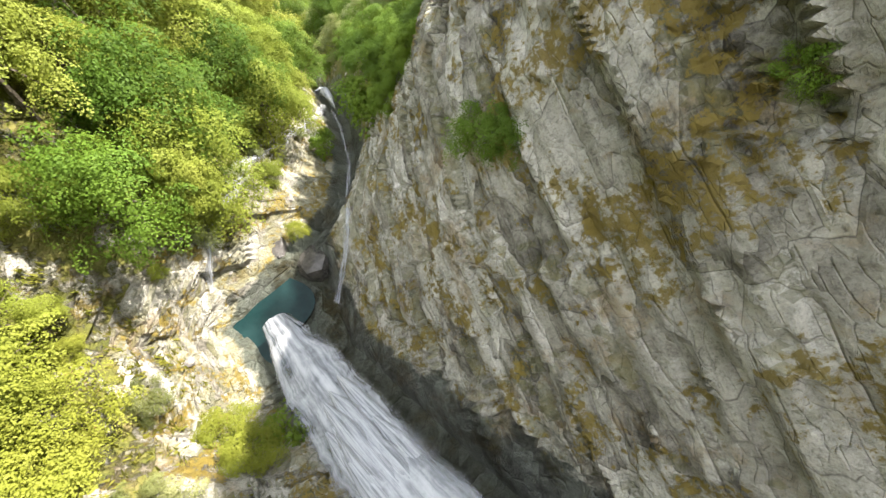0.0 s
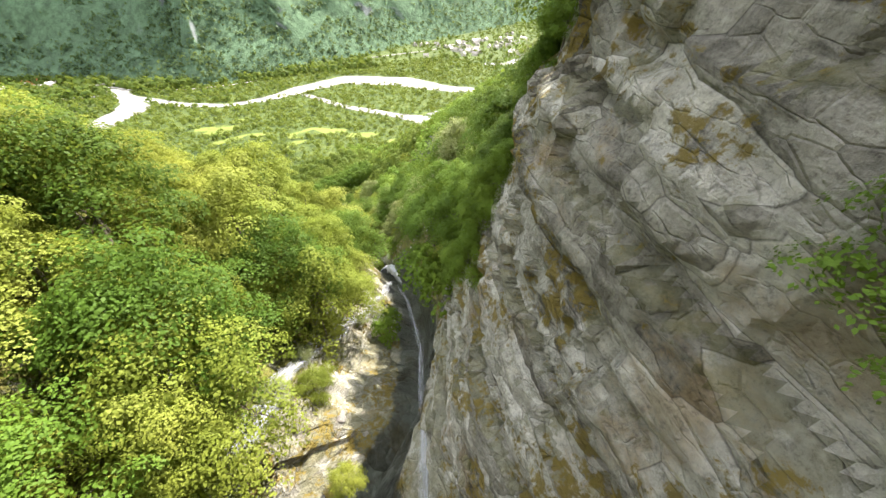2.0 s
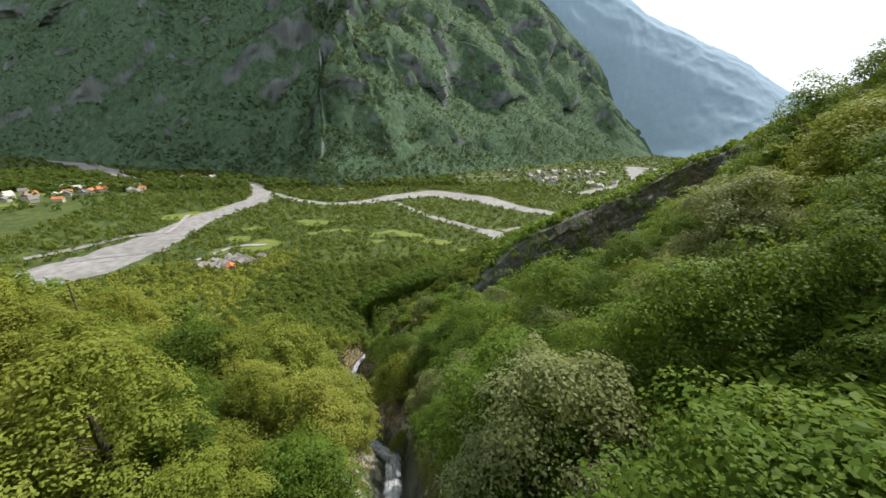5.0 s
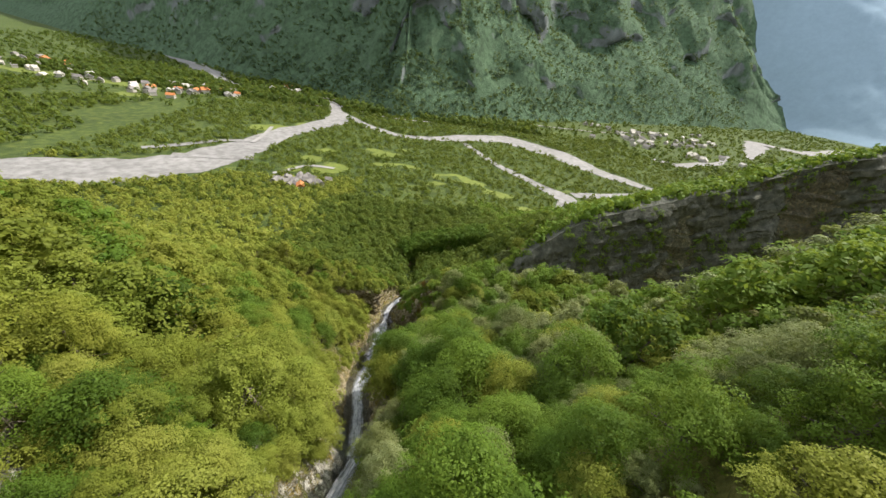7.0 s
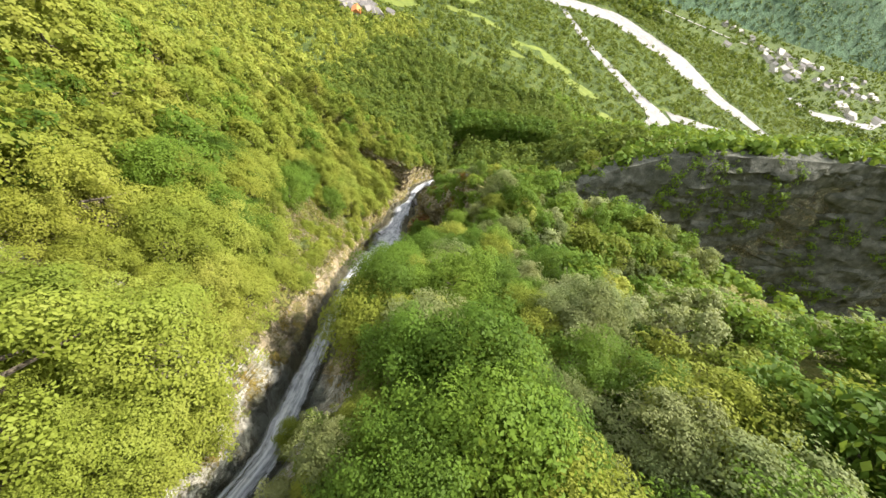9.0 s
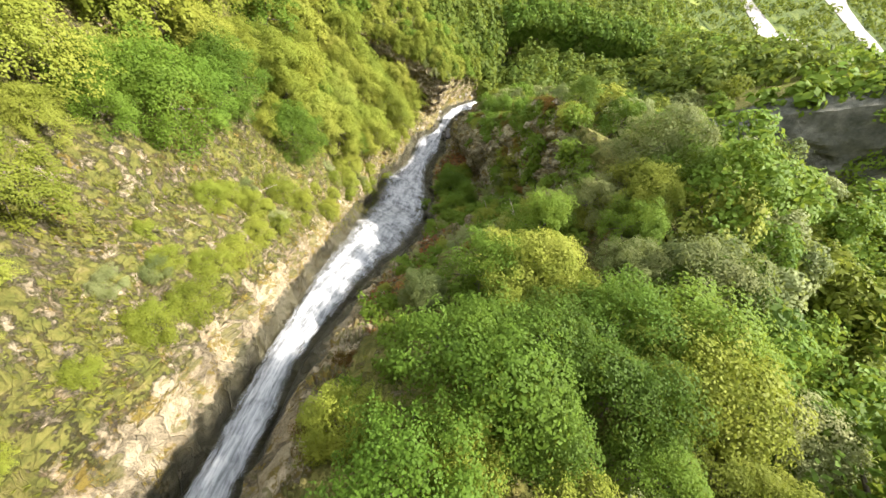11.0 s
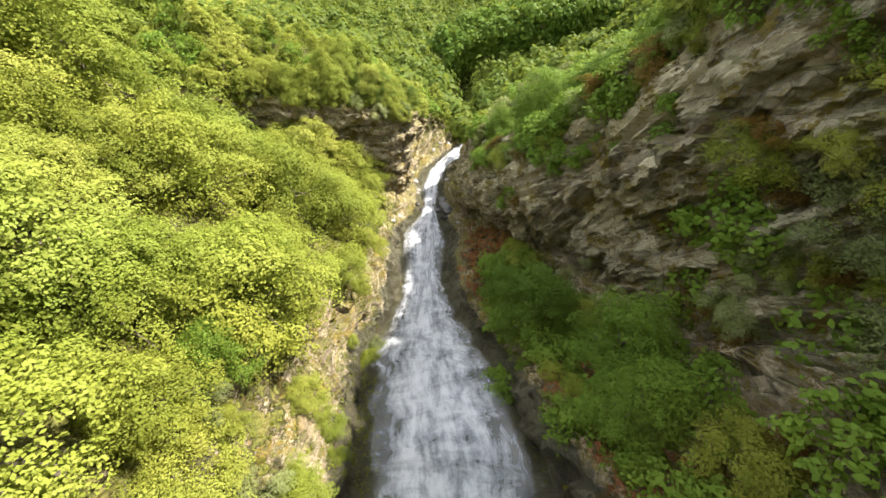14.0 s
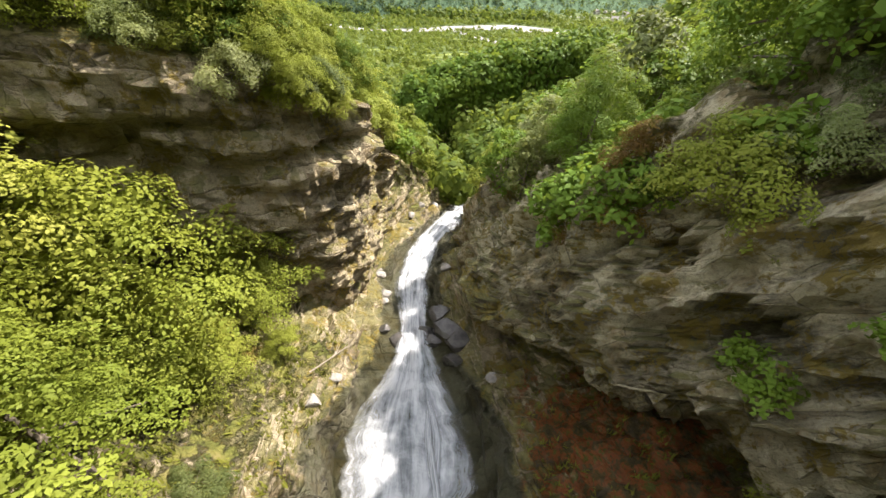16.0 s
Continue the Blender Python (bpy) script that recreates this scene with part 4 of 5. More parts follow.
def crown(rng, height_m, radius, lobes, count, size, low):
    """Leaf quads over the lobes of an uneven crown, round a loose inner mass of larger leaves."""
    mids, radii = [], []
    lobes = int(lobes * 1.7)
    for k in range(lobes):
        a, h = k * 2.4 + rng.uniform(-0.5, 0.5), (k + 0.5) / lobes
        r = radius * (0.82 * math.sqrt(max(0.05, 1 - h ** 1.6))) * rng.uniform(0.7, 1.15)
        mids.append((r * math.cos(a), r * math.sin(a), height_m * (low + (0.88 - low) * h) + rng.uniform(-0.06, 0.06) * height_m))
        radii.append(radius * rng.uniform(0.25, 0.43))
    mids, radii = np.array(mids), np.array(radii)
    tufts = max(64, count // 75)
    k = rng.integers(0, lobes, tufts)
    d = rng.normal(0, 1, (tufts, 3))
    d[:, 2] = np.abs(d[:, 2]) * 0.9 + d[:, 2] * 0.25
    d[:, :2] += mids[k, :2] / radius * 0.7
    d /= np.linalg.norm(d, axis=1, keepdims=True)
    tips = mids[k] + d * (radii[k] * rng.uniform(0.72, 1.15, tufts))[:, None] * (1, 1, 0.85)
    lie = d * 0.55 + rng.normal(0, 0.16, (tufts, 3)) + np.array((0, 0, 0.75))
    lie /= np.linalg.norm(lie, axis=1, keepdims=True)
    east = d * (1, 1, 0.3) + rng.normal(0, 0.25, (tufts, 3))
    east -= lie * (east * lie).sum(1, keepdims=True)
    east /= np.linalg.norm(east, axis=1, keepdims=True)
    north = np.cross(lie, east)
    wide = radius * rng.uniform(0.17, 0.36, tufts)
    k = rng.integers(0, tufts, count)
    a, r = rng.uniform(0, 6.2832, count), np.sqrt(rng.uniform(0, 1, count))
    narrow = 0.62 - 0.25 * np.cos(a)
    away = east[k] * np.cos(a)[:, None] + north[k] * (np.sin(a) * narrow)[:, None]
    c = tips[k] + away * (wide[k] * r)[:, None] - lie[k] * (wide[k] * (0.40 * r * r + rng.uniform(-0.16, 0.12, count)))[:, None]
    d = lie[k] + away * (0.5 * r)[:, None]
    d /= np.linalg.norm(d, axis=1, keepdims=True)
    inner = count // 2
    ki = rng.integers(0, lobes, inner)
    di = rng.normal(0, 1, (inner, 3))
    di /= np.linalg.norm(di, axis=1, keepdims=True)
    ci = mids[ki] * (0.95, 0.95, 1) + di * (radii[ki] * rng.uniform(0.5, 0.9, inner))[:, None]
    sizes = np.concatenate([np.full((count, 1), size), np.full((inner, 1), size * 1.35)])
    v, f = leaf_cards(rng, np.vstack([c, ci]), np.vstack([d, di]), sizes)
    return v, f, mids


def limb(bm, a, b, r0, r1, sides=6):
    a, b = Vector(a), Vector(b)
    q = (b - a).to_track_quat("Z", "Y")
    rings = []
    for p0, r in ((a, r0), (a.lerp(b, 0.5) + Vector((r0 * 0.5, -r0 * 0.4, 0)), (r0 + r1) / 2), (b, r1)):
        rings.append([bm.verts.new(p0 + q @ Vector((r * math.cos(6.2832 * i / sides), r * math.sin(6.2832 * i / sides), 0))) for i in range(sides)])
    for u, v in zip(rings, rings[1:]):
        for i in range(sides):
            bm.faces.new((u[i], u[(i + 1) % sides], v[(i + 1) % sides], v[i]))


CROWNS = []


def tree(name, height_m, radius, lobes, count, size, leaf, seed, low=0.35):
    rng = np.random.default_rng(seed)
    top = new(name)
    v, f, mids = crown(rng, height_m, radius, lobes, count, size, low)
    mesh_object("crown", v, f, leaf, top)
    few = min(count, 900)
    light, _, _ = crown(np.random.default_rng(seed), height_m, radius, lobes, few, size * (count / few) ** 0.42, low)
    CROWNS.append((light, leaf))
    bm = bmesh.new()
    r = height_m * 0.018 + 0.02
    limb(bm, (0, 0, -0.8), (rng.uniform(-.1, .1), rng.uniform(-.1, .1), height_m * 0.62), r, r * 0.45)
    for m_ in mids[: 6]:
        limb(bm, (0, 0, height_m * rng.uniform(0.2, 0.5)), tuple(m_), r * 0.5, r * 0.15, 5)
    part("trunk", bm, BARK, top)
    return top


rnd = random.Random(7)
KINDS = [
    ("broadleaf_tree", 6.0, 2.9, 18, 2000, 0.132, LEAF_LIME, "leafy lime-green broadleaf tree on the steep slope"),
    ("beech_tree", 6.6, 3.0, 20, 2000, 0.136, LEAF_DEEP, "deep green broadleaf tree on the steep slope"),
    ("round_tree", 5.0, 2.9, 16, 2000, 0.132, LEAF_LIME, "rounded yellow-green tree on the hillside"),
    ("whitebeam_tree", 6.4, 2.6, 17, 2000, 0.125, LEAF_GREY, "silvery green whitebeam tree on the hillside"),
    ("slender_tree", 7.6, 2.5, 20, 2000, 0.132, LEAF_LIME, "tall slender tree with light green leaves"),
]
BUSHES = [
    ("bush", 1.9, 1.6, 11, 2200, 0.066, LEAF_LIME, "low yellow-green bush rooted in the rock"),
    ("shrub", 1.7, 1.5, 10, 2200, 0.066, LEAF_DEEP, "dense dark green bush on a rock ledge"),
    ("willow_bush", 1.5, 1.4, 9, 1700, 0.062, LEAF_GREY, "pale grey-green willow bush among the rocks"),
    ("undergrowth", 0.7, 1.2, 9, 900, 0.07, HEATH, "rusty brown low undergrowth on shaded rock"),
]


def kinds(table, base_seed, low, many=1.0, fine=1.0):
    made = []
    for i, (name, h, r, lobes, count, size, leaf, label) in enumerate(table):
        for v in range(2):
            t = tree(name, h * (1 + 0.1 * v), r * (1 - 0.06 * v), lobes, int(count * many), size * fine, leaf, base_seed + 10 * i + v, low)
            tagged(t, label, "tree" if name.endswith("tree") else "bush", group="trees of the slope" if name.endswith("tree") else "bushes of the gorge")
            made.append([t, False, len(made), name])
    return made


TREES, SHRUBS = kinds(KINDS, 100, 0.22), kinds(BUSHES, 300, 0.12)
CLOSE_TREES = kinds(KINDS, 500, 0.20, 6.4, 0.43)
CLOSE_SHRUBS = kinds(BUSHES, 700, 0.12, 4.8, 0.46)
TRACK = np.array([m.translation for _, m in PATH])
WANTED = []       # every tree and bush that is to stand: pool, index, place, turn, scale, distance


def want(pool, index, x, y, z, scale):
    d = float(np.min(np.linalg.norm(TRACK - (x, y, z), axis=1)))
    WANTED.append((d, len(WANTED), pool, index, (x, y, z), (rnd.uniform(-6, 6), rnd.uniform(-6, 6), rnd.uniform(0, 360)), scale))


def forest(y0, y1, side, out0, out1, spacing, picks, scale, gap=0.12, pool=None, sink=0.3, room=1.0):
    pool = pool or TREES
    y = y0
    while y < y1:
        o = out0(y) + rnd.uniform(0, spacing * 0.5)
        far = out1(y) if callable(out1) else out1
        while o < far:
            yy, oo = y + rnd.uniform(-0.45, 0.45) * spacing, o + rnd.uniform(-0.35, 0.35) * spacing
            x, _, z = on_bank(yy, side, oo)
            s = scale * rnd.choice((0.6, 0.8, 0.95, 1.1, 1.35)) * rnd.uniform(0.9, 1.1)
            h = 3.0 * s
            near_path = np.linalg.norm(TRACK - (x, yy, z + h), axis=1).min() < room * (2.0 + 3.4 * s) if pool is TREES else np.linalg.norm(TRACK - (x, yy, z + s), axis=1).min() < 1.2 + 1.5 * s
            if rnd.random() > gap and not near_path:
                want(pool, rnd.choice(picks), x, yy, z - sink * s, s)
            o += spacing
        y += spacing


def edge(points):
    ys, vs = zip(*points)
    return lambda y: float(np.interp(y, ys, vs))


# left bank from the pool down, right bank, then the lower gorge
for x, y, k, s in ((-8.0, 144.5, 0, 0.85), (-6.2, 146.8, 1, 0.7), (13.2, 46.3, 0, 0.5), (12.6, 72.0, 4, 0.75), (15.2, 122.0, 2, 1.25), (13.2, 126.5, 3, 0.85), (18.6, 116.5, 3, 1.1), (17.5, 112.0, 2, 0.9)):
    want(TREES, k, x, y, height(x, y) - 0.3, s)
LIGHT, MIXED = (0, 1, 4, 5, 8, 9, 2), (0, 2, 3, 4, 6, 7, 3)
forest(-8, 45, 0, edge([(-8, 9), (4, 8.0), (10, 8.0), (16, 8.5), (22, 6.0), (30, 4.0), (45, 4.0)]), 42, 2.1, LIGHT, 0.74, 0.04)
# Deep green kinds dominate here, standing in for the right bank's shade.
forest(12, 45, 1, edge([(12, 9), (15, 6), (18, 4.5), (26, 3.6), (45, 4.0)]), 46, 2.4, (2, 3, 2, 3, 6, 7, 4), 0.68, 0.05, room=0.75)
forest(14, 48, 1, edge([(14, 6), (20, 3.5), (48, 3)]), 15, 1.5, (2, 3, 2, 3, 2, 3, 4), 0.78, 0.2, SHRUBS)
forest(45, 150, 0, edge([(45, 4), (62, 7), (72, 12), (82, 18), (96, 19), (104, 16), (112, 12.5), (122, 8.5), (132, 7.5), (140, 9.5), (150, 11)]), 62, 3.3, LIGHT, 1.1, 0.07)
forest(45, 122, 1, edge([(45, 4), (62, 5), (78, 8), (90, 14), (100, 21), (122, 25)]), 80, 3.4, MIXED, 1.1, 0.08, room=1.5)
forest(122, 178, 1, edge([(122, 18), (135, 18), (143, 15), (152, 9.5), (160, 7), (178, 5)]), 60, 3.3, MIXED, 0.95, 0.08)
forest(150, 180, 0, edge([(150, 10), (158, 9), (165, 8), (180, 6)]), 60, 3.3, LIGHT, 0.95, 0.08)
# bushes on the rocky banks
forest(60, 120, 0, edge([(60, 5), (80, 7), (100, 8), (120, 8)]), edge([(60, 8), (84, 14), (112, 14), (120, 9)]), 2.1, (0, 1, 0, 1, 4), 1.0, 0.38, SHRUBS)
forest(66, 134, 1, edge([(66, 4), (90, 7), (120, 8.5), (134, 9)]), edge([(66, 6), (84, 14), (95, 20), (104, 18), (120, 14), (134, 13)]), 1.9, (2, 3, 2, 3, 6, 0, 2, 4, 3, 2), 0.95, 0.45, SHRUBS)
forest(106, 136, 1, edge([(106, 9), (120, 8.5), (136, 9.5)]), edge([(106, 15), (120, 16), (136, 14)]), 1.5, (2, 3, 2, 3, 0, 2), 1.1, 0.2, SHRUBS)
forest(120, 152, 0, edge([(120, 5), (132, 5), (140, 8), (152, 8)]), edge([(120, 9), (132, 9), (140, 12), (152, 11)]), 1.9, (0, 1, 0, 4), 0.9, 0.55, SHRUBS)
forest(4, 30, 1, edge([(4, 6.5), (10, 7.5), (14, 5), (30, 3)]), edge([(4, 7.5), (10, 9.5), (14, 8), (30, 5)]), 1.7, (2, 3, 0, 2), 0.55, 0.45, SHRUBS)
forest(-4, 24, 0, edge([(-4, 7), (12, 6.5), (24, 4)]), edge([(-4, 11), (12, 10), (24, 7)]), 1.7, (0, 1, 4), 0.55, 0.40, SHRUBS)
# bushes rooted in the steep right wall and along the lip of the left cliff
for _ in range(230):
    y = rnd.uniform(92, 150)
    i = int(np.searchsorted(ROWS, y))
    j = C_N // 2 + fine_step(rnd.randint(50, 133) if y < 122 else rnd.randint(118, 142))
    x, y, z = GRID[i, j]
    s = rnd.uniform(0.7, 1.9)
    if np.linalg.norm(TRACK - (x, y, z + s), axis=1).min() > 2.5 + 1.6 * s:
        want(SHRUBS, rnd.choice((2, 3, 2, 3, 0, 4, 6)), float(x) + 0.3, float(y), float(z) - 0.5 * s, s)
# Only the darker shrubs, their colour in place of shade on this bank.
for _ in range(170):
    i = int(np.searchsorted(ROWS, rnd.uniform(13.2, 22)))
    x, y, z = GRID[i, C_N // 2 + fine_step(rnd.randint(60, 150))]
    s = rnd.uniform(0.6, 1.25)
    if np.linalg.norm(TRACK - (x, y, z + 0.7 * s), axis=1).min() > 2.8 + 1.7 * s:
        want(SHRUBS, rnd.choice((2, 3)), float(x), float(y), float(z) - 0.3 * s, s)
for _ in range(190):
    i = int(np.searchsorted(ROWS, rnd.uniform(12.2, 18)))
    x, y, z = GRID[i, C_N // 2 + fine_step(rnd.randint(45, 152))]
    s = rnd.uniform(0.35, 0.8)
    if np.linalg.norm(TRACK - (x, y, z + 0.7 * s), axis=1).min() > 1.7 + 1.6 * s:
        want(SHRUBS, rnd.choice((2, 3)), float(x), float(y), float(z) - 0.3 * s, s)
for _ in range(160):
    i = int(np.searchsorted(ROWS, rnd.uniform(12, 36)))
    x, y, z = GRID[i, C_N // 2 + fine_step(rnd.randint(70, 145))]
    s = rnd.uniform(0.35, 0.8)
    if np.linalg.norm(TRACK - (x, y, z + 0.7 * s), axis=1).min() > 0.9 + 1.6 * s:
        want(SHRUBS, rnd.choice((2, 3, 2, 3, 2, 4)), float(x), float(y), float(z) - 0.3 * s, s)
for _ in range(26):
    i = int(np.searchsorted(ROWS, rnd.uniform(118, 139)))
    x, y, z = GRID[i, C_N // 2 + fine_step(rnd.randint(96, 122))]
    s = rnd.uniform(0.5, 1.0)
    if np.linalg.norm(TRACK - (x, y, z), axis=1).min() > 2.2 + 1.6 * s:
        want(SHRUBS, rnd.choice((2, 3, 2, 6)), float(x), float(y), float(z) - 0.3 * s, s)
for _ in range(80):
    x, y, z = CLIFF[rnd.randint(40, CLIFF.shape[0] - 30), rnd.randint(66, 79)]
    want(SHRUBS, rnd.choice((0, 1, 4)), float(x), float(y) + 0.3, float(z) - 0.2, rnd.uniform(0.6, 1.3))
for _ in range(90):
    x, y, z = CLIFF[rnd.randint(0, CLIFF.shape[0] - 25), rnd.choice((71, 72, 73, 75, 78, 82, 86))]
    want(TREES, rnd.choice(LIGHT), float(x), float(y) + 0.5, float(z) - 0.3, rnd.uniform(0.5, 0.85))
for x, y, z, s, k in ((5.9, 4.5, -7.2, 0.8, 2), (6.1, 3.8, -6.5, 0.6, 3), (0.9, 10.9, -20.9, 0.5, 0), (5.6, 19.6, -24.4, 0.75, 2), (6.4, 21.0, -25.0, 0.6, 3), (7.9, 14.2, -14.6, 0.6, 2), (9.0, 16.4, -16.0, 0.7, 0), (6.6, 0.8, -2.6, 0.35, 3), (-5.5, 1.5, -20.5, 1.0, 0), (-4.6, 0.2, -20.3, 0.9, 1), (-3.4, 0.4, -20.6, 0.8, 2), (13.5, 122.0, -109.0, 1.6, 2), (14.5, 126.5, -110.5, 1.7, 3), (13.0, 131.0, -113.5, 1.5, 2), (12.0, 116.0, -104.0, 1.3, 3), (9.3, 14.4, -12.5, 1.1, 2), (8.6, 15.8, -14.4, 1.2, 3), (9.5, 17.0, -13.8, 1.3, 2), (8.2, 13.6, -15.0, 0.9, 3), (10.6, 14.8, -11.0, 1.0, 3), (7.7, 15.2, -17.4, 1.0, 2), (11.5, 16.2, -10.8, 1.2, 3), (8.9, 18.5, -16.0, 1.3, 2), (8.0, 17.6, -18.6, 1.2, 3), (12.5, 18.5, -11.2, 1.2, 2)):
    want(SHRUBS, k, x, y, z if 2 < y < 100 else height(x, y) - 0.2, s)
# the nearest stand as things of their own, the others as one wood
WANTED.sort(key=lambda w: w[:2])
standing, beyond = {}, []
for d, _, pool, index, at, turn, s in WANTED:
    if pool is TREES and d < 26:
        pool = CLOSE_TREES
    if pool is SHRUBS and d < 24:
        pool = CLOSE_SHRUBS
    entry = pool[index]
    name = entry[3]
    m = pose(*at, *turn) @ Matrix.Scale(s, 4)
    if standing.get(name, 0) < 285:
        standing[name] = standing.get(name, 0) + 1
        if not entry[1]:
            entry[1] = True
            entry[0].matrix_basis = m
        else:
            copy_thing(entry[0], m).matrix_basis = m
    else:
        beyond.append((index if pool in (TREES, CLOSE_TREES) else len(KINDS) * 2 + index, m))
for entry in TREES + SHRUBS + CLOSE_TREES + CLOSE_SHRUBS:
    if not entry[1]:
        for o in (*entry[0].children, entry[0]):
            bpy.data.objects.remove(o)
by_leaf = {}
for k, m in beyond:
    v, leaf = CROWNS[k]
    q = np.array(m)
    by_leaf.setdefault(leaf.name, (leaf, []))[1].append(v @ q[:3, :3].T + q[:3, 3])
for leaf, blocks in by_leaf.values():
    v = np.vstack(blocks)
    tagged(mesh_object("slope_wood", v, np.arange(len(v)).reshape(-1, 4), leaf), "dense broadleaf wood over the mountainside", "woodland", kind="stuff")


def grass(name, spots, tall, mat, label, seed, blades=5):
    """Tufts of bent blades."""
    rng = np.random.default_rng(seed)
    base = np.repeat(np.array(spots, float), blades, 0)
    n = len(base)
    base[:, :2] += rng.normal(0, tall * 0.25, (n, 2))
    a = rng.uniform(0, 6.283, n)
    h = tall * rng.uniform(0.5, 1.3, n)
    side = np.stack([np.cos(a), np.sin(a), 0 * a], 1) * (h * 0.16)[:, None]
    tip = base + np.stack([-np.sin(a) * h * 0.6, np.cos(a) * h * 0.6, h], 1)
    v = np.stack([base - side, base + side, tip], 1).reshape(-1, 3)
    return tagged(mesh_object(name, v, np.arange(n * 3).reshape(-1, 3), mat), label, "grass", kind="stuff")


gr = random.Random(21)
tufts = []
for y0, y1, side, o0, o1, count in ((62, 150, 0, 5, 22, 15000), (-8, 30, 0, 5, 13, 3500), (70, 150, 1, 6, 18, 3000)):
    for _ in range(count):
        y = gr.uniform(y0, y1)
        x, _, z = on_bank(y, side, gr.uniform(o0, o1))
        if value_noise(np.array([[x * 0.5, y * 0.5, z * 0.3]]), 3)[0] > -0.25:
            tufts.append((x, y, z - 0.03))
grass("grass", tufts, 0.28, GRASS, "tufts of yellow-green grass on the rock ledges", 5)


# ---- the wider woods ----
def wood(name, spots, size, leaf, label, seed, cards=26):
    """Many small crowns as one object: each a cluster of leaf sprays."""
    rng = np.random.default_rng(seed)
    spots = np.array(spots)
    n = len(spots)
    d = rng.normal(0, 1, (n, cards, 3))
    d[..., 2] = np.abs(d[..., 2])
    d /= np.linalg.norm(d, axis=2, keepdims=True)
    lump = 1 + 0.28 * np.sin(3.1 * np.arctan2(d[..., 1:2], d[..., 0:1]) + rng.uniform(0, 6.28, (n, 1, 1))) * np.sin(4.0 * d[..., 2:3] + rng.uniform(0, 6.28, (n, 1, 1)))
    r = spots[:, 3][:, None, None] * rng.uniform(0.72, 1.0, (n, cards, 1)) * lump * 0.92
    spots[:, 2] += spots[:, 3] * rng.uniform(0, 0.9, n)
    c = spots[:, None, :3] + d * r * (1, 1, 1.25) + np.array((0, 0, 0.15)) * spots[:, 3][:, None, None]
    sizes = (spots[:, 3][:, None] * size * rng.uniform(0.7, 1.3, (n, cards))).reshape(-1, 1)
    c, d = c.reshape(-1, 3), d.reshape(-1, 3)
    d = d + rng.normal(0, 0.18, d.shape)
    d /= np.linalg.norm(d, axis=1, keepdims=True)
    a = np.cross(d, rng.normal(0, 1, d.shape))
    a /= np.linalg.norm(a, axis=1, keepdims=True)
    b = np.cross(d, a)
    v = np.stack([c - a * sizes, c - b * sizes * 0.8, c + a * sizes, c + b * sizes * 0.8 + d * sizes * 0.2], 1).reshape(-1, 3)
    return tagged(mesh_object(name, v, np.arange(len(v)).reshape(-1, 4), leaf), label, "woodland", kind="stuff")


def in_gravel(x, y):
    return bool((np.hypot(x - MARKS[:, 0], y - MARKS[:, 1]) < MARKS[:, 2]).any())


def flat_strip(name, line, widths, mat, label, category, lift=0.12, wobble=0.25):
    """A flat bed on the valley floor, with an uneven edge."""
    line = np.array(line, float)
    d = np.append(0, np.cumsum(np.linalg.norm(np.diff(line, axis=0), axis=1)))
    s = np.linspace(0, d[-1], int(d[-1] / 8) + 2)
    c = np.stack([np.interp(s, d, line[:, 0]), np.interp(s, d, line[:, 1])], 1)
    for _ in range(6):
        c[1:-1] = (c[:-2] + 2 * c[1:-1] + c[2:]) / 4
    w = np.interp(s, d, widths)
    t = np.gradient(c, axis=0)
    side = np.stack([t[:, 1], -t[:, 0]], 1)
    side /= np.linalg.norm(side, axis=1, keepdims=True)
    rows = []
    for k, u in enumerate((-1, -0.5, 0, 0.5, 1)):
        j = 1 + wobble * layers(np.stack([c[:, 0] * 0.03 + 9 * k, c[:, 1] * 0.03, 0 * s], 1), 3, 4) * abs(u)
        rows.append(c + side * (w * u * j)[:, None])
    P = np.stack(rows, 1)
    z = np.array([max(height(a, b), VALLEY) for a, b in P.reshape(-1, 2)])
    P = np.concatenate([P.reshape(-1, 2), (z + lift)[:, None]], 1)
    return tagged(mesh_object(name, P, grid_faces(len(s), 5), mat), label, category, kind="structure")


RIVERS = [
    ([(-2600, 2700), (-1833, 2213), (-1250, 1720), (-797, 1328), (-500, 1080), (-330, 1000), (-216, 925)], (18, 16, 16, 15, 13, 11, 10)),
    ([(-216, 925), (-175, 820), (-165, 745), (-215, 640), (-235, 540), (-262, 440), (-330, 390), (-430, 360), (-700, 260)], (12, 16, 24, 22, 26, 42, 40, 30, 25)),
    ([(-190, 860), (-100, 740), (-30, 690), (40, 700), (120, 745), (200, 775), (290, 700), (340, 600), (405, 535), (520, 470)], (8, 10, 10, 14, 24, 36, 30, 22, 12, 10)),
    ([(95, 700), (140, 580), (195, 500), (225, 450), (205, 410), (188, 380)], (6, 7, 9, 17, 12, 3)),
    ([(240, 470), (320, 490), (400, 520)], (10, 10, 8)),
    ([(-867, 1400), (-700, 1225), (-540, 1050), (-430, 955), (-320, 905), (-230, 880)], (26, 22, 16, 10, 7, 6)),
    ([(-345, 470), (-308, 500), (-290, 535), (-262, 545), (-225, 560)], (7, 6, 5, 5, 3)),
    ([(-300, 455), (-270, 463), (-244, 466), (-210, 480)], (9, 7, 6, 8)),
    ([(540, 760), (580, 720), (640, 760), (720, 790), (840, 900)], (10, 14, 12, 9, 6)),
    ([(900, 900), (1200, 1200), (1300, 1100), (1500, 1200), (1900, 1380), (2600, 1700)], (10, 40, 30, 30, 25, 25)),
]
RIVER_MARKS = []
